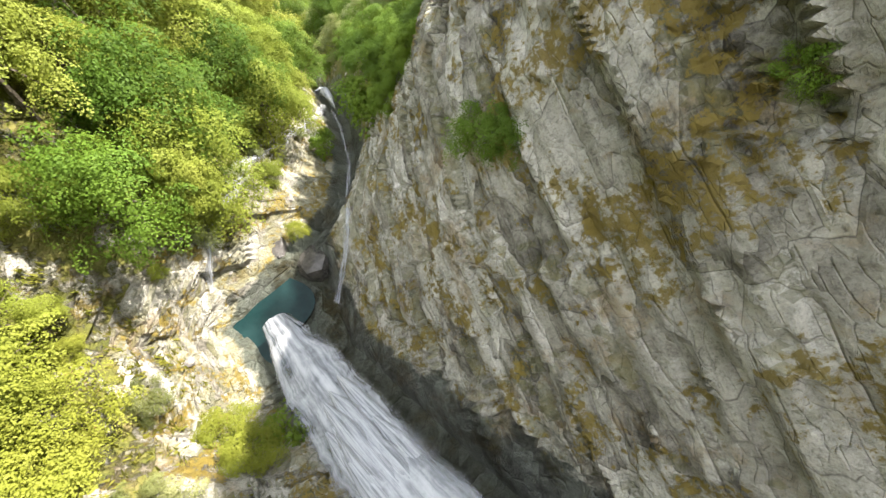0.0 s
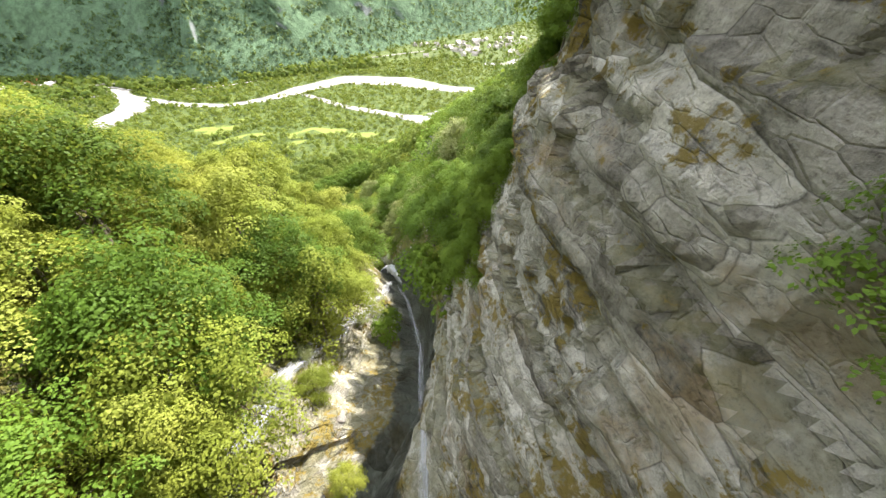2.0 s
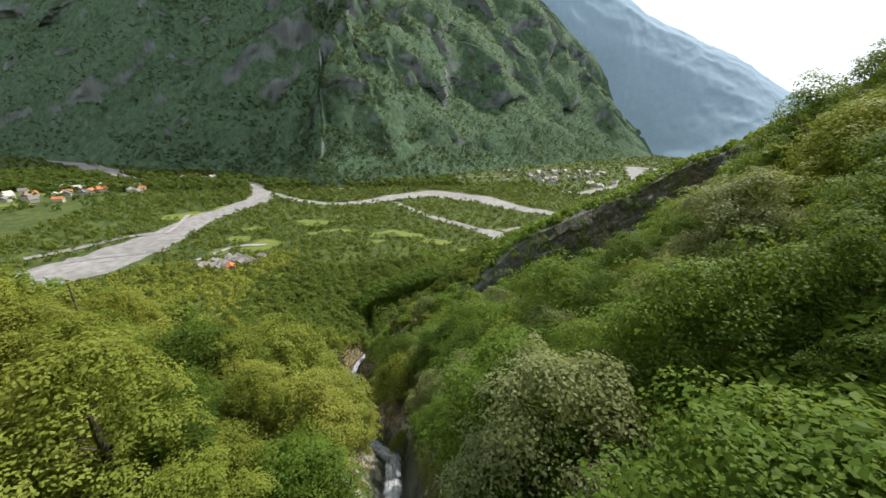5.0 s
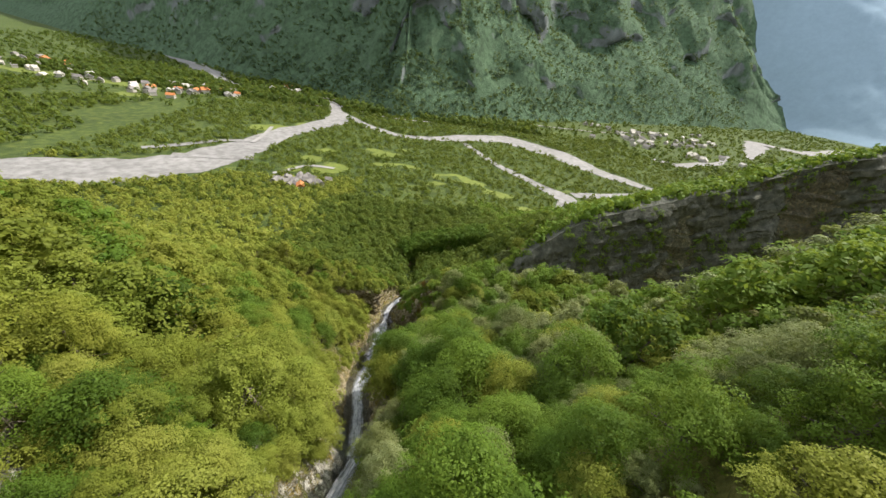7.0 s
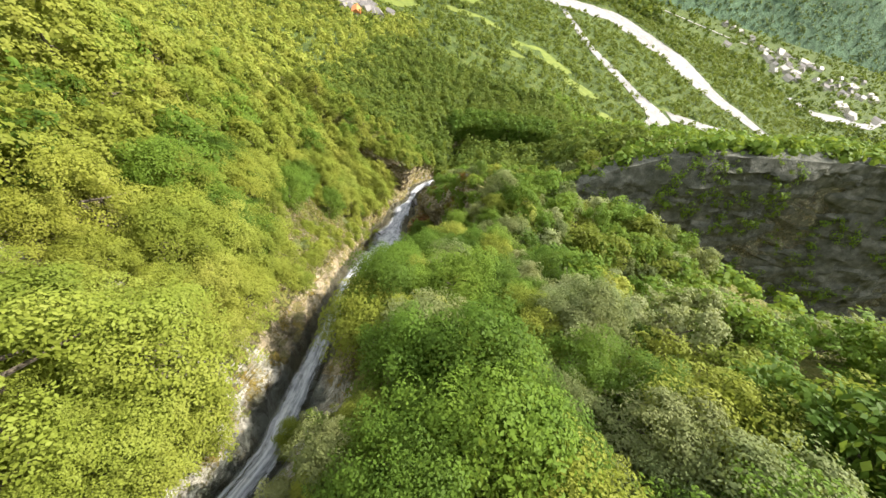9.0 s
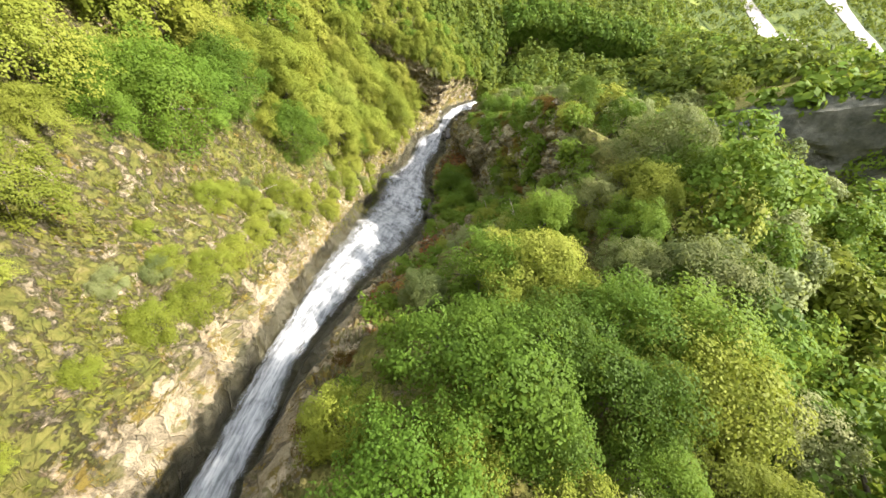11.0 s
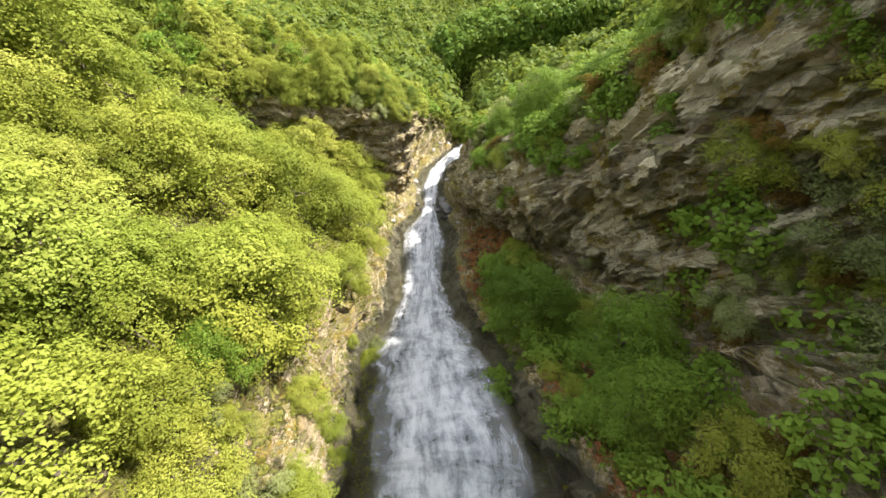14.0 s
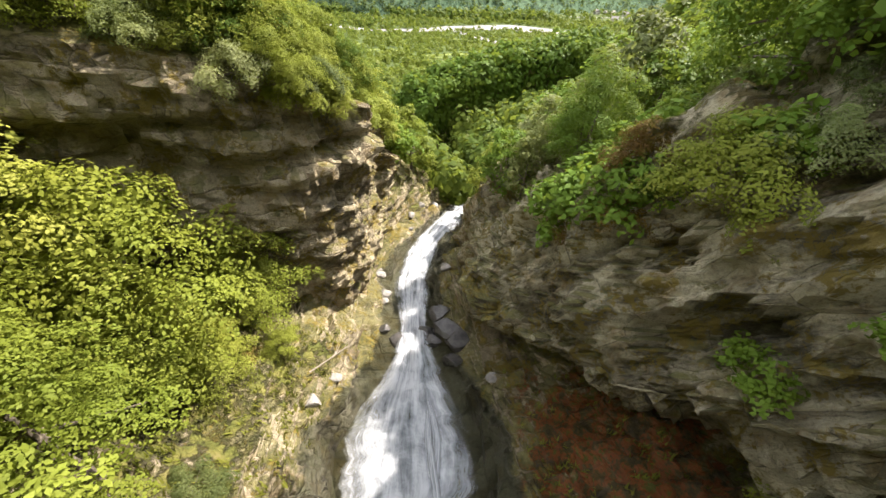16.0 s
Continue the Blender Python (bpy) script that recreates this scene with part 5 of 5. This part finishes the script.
for river, (line, widths) in enumerate(RIVERS):
    q = np.array(line, float)
    for (a, b), (c, d_), w0, w1 in zip(q[:-1], q[1:], widths[:-1], widths[1:]):
        n_ = max(2, int(np.hypot(c - a, d_ - b) / 15))
        RIVER_MARKS += [(a + (c - a) * t, b + (d_ - b) * t, (w0 + (w1 - w0) * t) * 1.12) for t in np.linspace(0, 1, n_)]
    flat_strip("river_bed", line, widths, GRAVEL, "pale grey gravel bed of the braided valley river", "river bed", 0.35 + 0.07 * river)
ROADS = [
    [(-865, 1480), (-589, 1125), (-445, 980), (-330, 900), (-280, 905), (-250, 960), (-225, 955), (-187, 900), (-81, 845), (15, 845), (81, 912), (142, 985), (285, 986), (520, 1010), (800, 1150)],
    [(-239, 543), (-240, 582), (-250, 644)],
    [(-165, 430), (-149, 450), (-139, 475), (-100, 470)],
]
for line in ROADS:
    flat_strip("road", line, [3.4] * len(line), ROAD, "narrow pale valley road between woods and river", "road", 1.3, 0.08)
MARKS = np.array(RIVER_MARKS + [(a, b, 7) for line in ROADS for a, b in line])
FIELDS = [((-250, 640), 34, 24), ((-200, 690), 22, 20), ((-640, 850), 70, 26), ((-840, 860), 80, 24), ((-560, 760), 40, 16), ((-40, 560), 26, 14), ((-105, 470), 24, 22), ((60, 470), 26, 18), ((120, 440), 20, 14), ((-20, 500), 34, 12), ((-139, 503), 17, 13), ((-17, 593), 16, 9), ((92, 465), 20, 10), ((35, 435), 14, 9), ((-224, 610), 14, 34), ((-615, 1000), 60, 26), ((-60, 577), 16, 10), ((-149, 455), 12, 10), ((-130, 548), 18, 9), ((150, 400), 14, 8)]
for k, ((x, y), rx_, ry_) in enumerate(FIELDS):
    a = np.linspace(0, 2 * np.pi, 33)[:-1]
    r = 1 + 0.18 * np.sin(2 * a + k) + 0.1 * np.sin(5 * a + k)
    X, Y = x + rx_ * r * np.cos(a), y + ry_ * r * np.sin(a)
    rim = np.stack([X, Y, [max(height(u, v), VALLEY) + 0.4 for u, v in zip(X, Y)]], 1)
    tagged(mesh_object("meadow", rim, [list(range(32))], FIELD), "bright green mown meadow on the valley floor", "meadow", kind="structure")


def spots_in(x0, x1, y0, y1, count, r0, r1, seed, keep=None):
    rng = random.Random(seed)
    out = []
    while count > 0:
        count -= 1
        x, y = rng.uniform(x0, x1), rng.uniform(y0, y1)
        if in_gravel(x, y) or (keep and not keep(x, y)) or any(((x - a) / u) ** 2 + ((y - b) / v) ** 2 < 1.1 for (a, b), u, v in FIELDS):
            continue
        r = rng.uniform(r0, r1)
        out.append((x, y, height(x, y) - 0.1 * r, r))
    return out


def patchy(scale, level, seed):
    return lambda x, y: value_noise(np.array([[x * scale, y * scale, 0.5]]), seed)[0] > level


def off_stream(lo):
    return lambda x, y: abs(x - float(stream_at(y)[0])) > lo


wood("valley_wood", spots_in(-420, 520, 330, 900, 11000, 1.5, 4.4, 11, patchy(0.03, -0.55, 2)), 0.28, LEAF_FAR, "mixed green wood on the alluvial fan and valley floor", 12, 26)
wood("valley_wood", spots_in(-1500, 1900, 700, 1900, 9000, 3.5, 7, 13, patchy(0.006, -0.9, 5)), 0.42, LEAF_FAR, "dark green wood at the far side of the valley", 14, 12)
wood("valley_wood", spots_in(-900, 300, 860, 1120, 3200, 5, 10, 61, patchy(0.008, -0.35, 9)), 0.40, LEAF_FAR, "belt of dark green wood along the foot of the mountain", 62, 16)
wood("valley_wood", spots_in(-1100, -420, 400, 800, 3000, 3, 6, 63, patchy(0.012, 0.0, 4)), 0.40, LEAF_FAR, "scattered groves between the meadows of the valley", 64, 14)
wood("valley_wood", spots_in(520, 1300, 300, 760, 4200, 2.5, 5.0, 27), 0.40, LEAF_FAR, "mixed green wood on the alluvial fan and valley floor", 28, 14)
wood("slope_wood", spots_in(-420, -52, -20, 420, 6500, 2.3, 4.0, 15), 0.22, LEAF_LIME, "dense light green broadleaf wood covering the hillside", 16, 48)
wood("slope_wood", spots_in(76, 420, 0, 380, 4600, 2.4, 3.8, 17, lambda x, y: not (84 < y < 160 + 0.1 * (x - 75) and x > 60 and dark_ridge(x, y) > -160 and y > 120)), 0.24, LEAF_DEEP, "green broadleaf wood on the spurs", 18, 38)
wood("slope_wood", spots_in(-70, 95, 178, 345, 3000, 1.6, 4.8, 19, off_stream(0.8)), 0.17, LEAF_FAR, "deep green wood filling the lower gorge", 20, 84)


def on_slope(face, count, seed):
    rng = np.random.default_rng(seed)
    i, j = rng.integers(0, face.shape[0] - 1, count), rng.integers(1, face.shape[1] - 1, count)
    a, b, c = face[i, j], face[i + 1, j], face[i, j + 1]
    u, v = rng.uniform(0, 1, (2, count, 1))
    nz = np.cross(b - a, c - a)
    flat = np.abs(nz[:, 2]) / np.linalg.norm(nz, axis=1)
    q = a + (b - a) * u + (c - a) * v
    keep = (flat + 0.35 * value_noise(q * 0.012, 6) > 0.46) & (q[:, 1] < 2100) & (np.abs(q[:, 0]) < 1500) & (q[:, 2] < 900)
    r = rng.uniform(3.0, 6.5, count)
    return np.concatenate([q, r[:, None]], 1)[keep]


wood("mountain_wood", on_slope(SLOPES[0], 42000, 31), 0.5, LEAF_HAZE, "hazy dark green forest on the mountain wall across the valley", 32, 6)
crest = random.Random(23)
wood("slope_wood", [(x, y, dark_ridge(x, y) - 0.5, crest.uniform(1.2, 3.2)) for x in np.arange(58, 420, 0.55) for y in [158 + 0.1 * (x - 75) + crest.uniform(-0.8, 9)]], 0.36, LEAF_DEEP, "row of trees along the crest of the spur", 24, 20)


rng = np.random.default_rng(44)
u, v = rng.integers(0, FAR_CLIFF.shape[0], 1500), rng.integers(40, 90, 1500)
wood("slope_wood", np.concatenate([FAR_CLIFF[u, v], rng.uniform(1.0, 2.8, (1500, 1))], 1), 0.2, LEAF_DEEP, "trees on the rock spur beside the lower gorge", 45, 50)
u, v = rng.integers(0, SPUR.shape[0], 2200), rng.integers(4, 70, 2200)
keep = value_noise(SPUR[u, v] * 0.09, 7) > 0.05
wood("slope_wood", np.concatenate([SPUR[u, v][keep], rng.uniform(0.7, 2.0, (int(keep.sum()), 1))], 1), 0.2, LEAF_DEEP, "bushes on the ledges of the dark spur", 46, 36)


# ---- houses ----
def house(x, y, wide, deep, tall, turn, roof_mat, label):
    top = new("house")
    tagged(top, label, "house", group="houses of the valley")
    bm = bmesh.new()
    bmesh.ops.create_cube(bm, size=1, matrix=Matrix.Translation((0, 0, tall / 2 - 0.5)) @ Matrix.Diagonal((wide, deep, tall + 1, 1)))
    part("wall", bm, PLASTER, top)
    bm = bmesh.new()
    w, d, h = wide / 2 + 0.5, deep / 2 + 0.6, wide * 0.38
    v = [bm.verts.new(c) for c in ((-w, -d, tall - 0.2), (w, -d, tall - 0.2), (0, -d, tall + h), (-w, d, tall - 0.2), (w, d, tall - 0.2), (0, d, tall + h))]
    for f in ((0, 1, 2), (5, 4, 3), (0, 2, 5, 3), (1, 4, 5, 2), (0, 3, 4, 1)):
        bm.faces.new([v[i] for i in f])
    part("roof", bm, roof_mat, top)
    for s in (-1, 1):
        for k in range(max(2, int(wide / 3))):
            bm = bmesh.new()
            bmesh.ops.create_cube(bm, size=1, matrix=Matrix.Translation((-wide / 2 + (k + 0.5) * wide / max(2, int(wide / 3)), s * (deep / 2 + 0.02), tall * 0.55)) @ Matrix.Diagonal((0.9, 0.12, 1.3, 1)))
            part("window", bm, GLASS, top)
    top.matrix_basis = pose(x, y, max(height(x, y), VALLEY), 0, 0, turn)
    return top


hr = random.Random(3)
for k in range(34):
    a, r = hr.uniform(0, 6.28), hr.uniform(0, 1) ** 0.6
    house(-122 + 34 * r * math.cos(a), 408 + 20 * r * math.sin(a), hr.uniform(5, 8), hr.uniform(6, 9), hr.uniform(4, 6), hr.uniform(0, 180), ROOF, "old stone house with a grey slab roof in the hamlet")
house(-116, 384, 8, 11, 5, 20, TILES, "house with a bright orange tiled roof in the hamlet")
for k in range(44):
    t = hr.uniform(0, 1)
    house(-480 - 560 * t + hr.uniform(-60, 60), 800 + 180 * t + hr.uniform(-70, 70), hr.uniform(8, 14), hr.uniform(9, 16), hr.uniform(5, 8), hr.uniform(0, 180), hr.choice((ROOF, TILES, ROOF, PLASTER)), "pale house of the village beside the river")
for k in range(40):
    x, y = hr.choice(((-498, 1290), (-360, 1045), (-345, 1030), (-470, 880), (-510, 850), (-540, 830)))
    house(x + hr.gauss(0, 26), y + hr.gauss(0, 20), hr.uniform(8, 15), hr.uniform(9, 20), hr.uniform(5, 8), hr.uniform(0, 180), hr.choice((ROOF, TILES, PLASTER, PLASTER)), "pale house of the town by the road bridge")
for k in range(34):
    x, y = hr.choice(((552, 1100), (590, 930), (780, 1080), (837, 1017), (712, 800)))
    house(x + hr.gauss(0, 40), y + hr.gauss(0, 30), hr.uniform(8, 15), hr.uniform(9, 20), hr.uniform(5, 8), hr.uniform(0, 180), hr.choice((ROOF, PLASTER, PLASTER)), "grey house among rubble at the foot of the cliff")
for k in range(26):
    t = hr.uniform(0, 1)
    house(470 + 520 * t + hr.uniform(-50, 50), 900 + 200 * t + hr.uniform(-90, 90), hr.uniform(8, 13), hr.uniform(9, 14), hr.uniform(5, 8), hr.uniform(0, 180), hr.choice((ROOF, ROOF, PLASTER)), "grey house of the village under the cliff")


# ---- boulders and dead wood ----
def boulder(x, y, z, size, mat, seed, label, squash=0.7):
    rng = np.random.default_rng(seed)
    bm = bmesh.new()
    bmesh.ops.create_icosphere(bm, subdivisions=2, radius=1)
    planes = rng.normal(0, 1, (16, 3))
    planes /= np.linalg.norm(planes, axis=1, keepdims=True)
    cut = rng.uniform(0.42, 0.75, 16)
    for v in bm.verts:
        q = np.array(v.co)
        for n_, c in zip(planes, cut):
            over = q @ n_ - c
            if over > 0:
                q = q - n_ * over * 0.92
        v.co = q * (1 + 0.05 * noise.noise(Vector(q * 3.0)))
    bmesh.ops.scale(bm, vec=(size, size * rng.uniform(0.7, 1.2), size * squash), verts=bm.verts)
    me = bpy.data.meshes.new("boulder")
    bm.to_mesh(me)
    bm.free()
    me.materials.append(mat)
    ob = new("boulder", me)
    ob.matrix_basis = pose(x, y, z + size * squash * 0.25, rng.uniform(-15, 15), rng.uniform(-15, 15), rng.uniform(0, 360))
    return tagged(ob, label, "boulder", group="boulders of the stream")


br = random.Random(17)
for k, (dx, y, s) in enumerate(((0.1, 149.8, 0.9), (-0.9, 150.4, 0.8), (1.0, 151.6, 1.2), (-1.4, 151.0, 0.9), (1.5, 150.6, 1.1), (2.6, 151.5, 1.4), (-0.3, 152.6, 0.9), (2.0, 153.5, 1.2), (3.2, 150.0, 1.3), (0.9, 154.6, 0.8), (-2.4, 152.0, 0.7), (2.8, 148.4, 1.0))):
    x = float(stream_at(y)[0]) + dx
    boulder(x, y, height(x, y), s, WET, 40 + k, "dark wet boulder in the gap of the stream")
for k in range(40):
    y = br.choice((br.uniform(136, 180), br.uniform(150, 176), br.uniform(4, 30), br.uniform(182, 250)))
    side = br.choice((0, 0, 1))
    w0 = float(stream_at(y)[2])
    x, _, z = on_bank(y, side, w0 + br.uniform(0.4, 3.5))
    boulder(x, y, z, br.uniform(0.25, 0.75) * (0.6 if y < 40 else 1.2), BOULDER, 100 + k, "angular grey boulder beside the stream", 0.6)


def dead_branch(x, y, z, length, turn, tilt, seed):
    rng = random.Random(seed)
    bm = bmesh.new()
    limb(bm, (0, 0, 0), (length, 0, 0), length * 0.022, length * 0.008, 6)
    for k in range(5):
        a = length * rng.uniform(0.35, 0.95)
        limb(bm, (a, 0, 0), (a + length * rng.uniform(0.1, 0.3), length * rng.uniform(-0.25, 0.25), length * rng.uniform(-0.08, 0.2)), length * 0.009, length * 0.003, 5)
    me = bpy.data.meshes.new("dead_branch")
    bm.to_mesh(me)
    bm.free()
    me.materials.append(DEAD)
    ob = new("dead_branch", me)
    ob.matrix_basis = pose(x, y, z, 0, -tilt, turn)
    return tagged(ob, "bleached bare fallen branch lying on the slope", "branch", group="fallen branches")


for k, (y, side, out, length, turn, tilt) in enumerate(((146.5, 0, 6.0, 2.6, 30, 12), (96, 1, 16, 3.4, 140, 20), (99, 1, 18, 3.0, 110, 10), (92, 1, 17, 2.6, 170, 25), (104, 1, 15, 3.0, 130, 15), (29, 0, 8.5, 2.4, 60, 40), (88, 0, 12, 2.2, 45, 20), (78, 0, 11, 2.0, 20, 20))):
    x, _, z = on_bank(y, side, out)
    dead_branch(x, y, z + 0.25, length, turn, tilt, k)


# ---- the dark rock beside the pool, and bare trees on the left bank ----
for k, (x, y, z, s) in enumerate(((1.0, 8.9, -21.9, 2.5), (-0.6, 10.6, -21.3, 1.3))):
    boulder(x, y, z - 0.5, s, WET, 300 + k, "smooth dark grey rock hump beside the pool", 0.75)


def bare_tree(x, y, z, tall, seed):
    rng = random.Random(seed)
    bm = bmesh.new()
    limb(bm, (0, 0, -0.3), (0.2, 0.1, tall), tall * 0.02, tall * 0.006, 6)
    for k in range(9):
        h = tall * rng.uniform(0.3, 0.9)
        a, r = rng.uniform(0, 6.28), tall * rng.uniform(0.15, 0.35)
        tip = (r * math.cos(a), r * math.sin(a), h + r * 0.9)
        limb(bm, (0.1, 0.05, h), tip, tall * 0.008, tall * 0.003, 5)
        limb(bm, tuple(c * 0.6 + d * 0.4 for c, d in zip(tip, (0.1, 0.05, h))), (tip[0] + rng.uniform(-0.3, 0.3), tip[1] + rng.uniform(-0.3, 0.3), tip[2] + 0.2), tall * 0.005, tall * 0.002, 5)
    me = bpy.data.meshes.new("bare_tree")
    bm.to_mesh(me)
    bm.free()
    me.materials.append(BARK)
    ob = new("bare_tree", me)
    ob.matrix_basis = pose(x, y, z, 0, 0, rng.uniform(0, 360))
    return tagged(ob, "thin leafless tree standing among green bushes", "tree", group="bare trees")


for k, (x, y, tall) in enumerate(((0.6, 28.0, 5.5), (-4.5, 36.0, 6.5))):
    bare_tree(x, y, height(x, y), tall, 60 + k)


# ---- the road bridge over the river ----
def bridge(x, y, turn):
    top = new("road_bridge")
    tagged(top, "pale arched road bridge crossing the gravel river", "bridge")
    bm = bmesh.new()
    rings = []
    for a in range(13):
        u = -36 + a * 6
        z = 5.5 - 4.2 * (u / 36) ** 2
        rings.append([bm.verts.new(p_) for p_ in ((u, -3.5, z), (u, 3.5, z), (u, 3.5, z - 1.2), (u, -3.5, z - 1.2))])
    for r0, r1 in zip(rings, rings[1:]):
        for i in range(4):
            bm.faces.new((r0[i], r1[i], r1[(i + 1) % 4], r0[(i + 1) % 4]))
    part("deck", bm, ROAD, top)
    for u in (-20, 0, 20):
        bm = bmesh.new()
        bmesh.ops.create_cube(bm, size=1, matrix=Matrix.Translation((u, 0, 0.5)) @ Matrix.Diagonal((1.6, 5, 8, 1)))
        part("pier", bm, PLASTER, top)
    for side in (-3.4, 3.4):
        bm = bmesh.new()
        for a in range(12):
            u = -33 + a * 6
            bmesh.ops.create_cube(bm, size=1, matrix=Matrix.Translation((u, side, 6.0 - 4.2 * (u / 36) ** 2)) @ Matrix.Diagonal((6, 0.25, 1.0, 1)))
        part("parapet", bm, PLASTER, top)
    top.matrix_basis = pose(x, y, VALLEY + 0.6, 0, 0, turn)


bridge(-238, 962, 10)
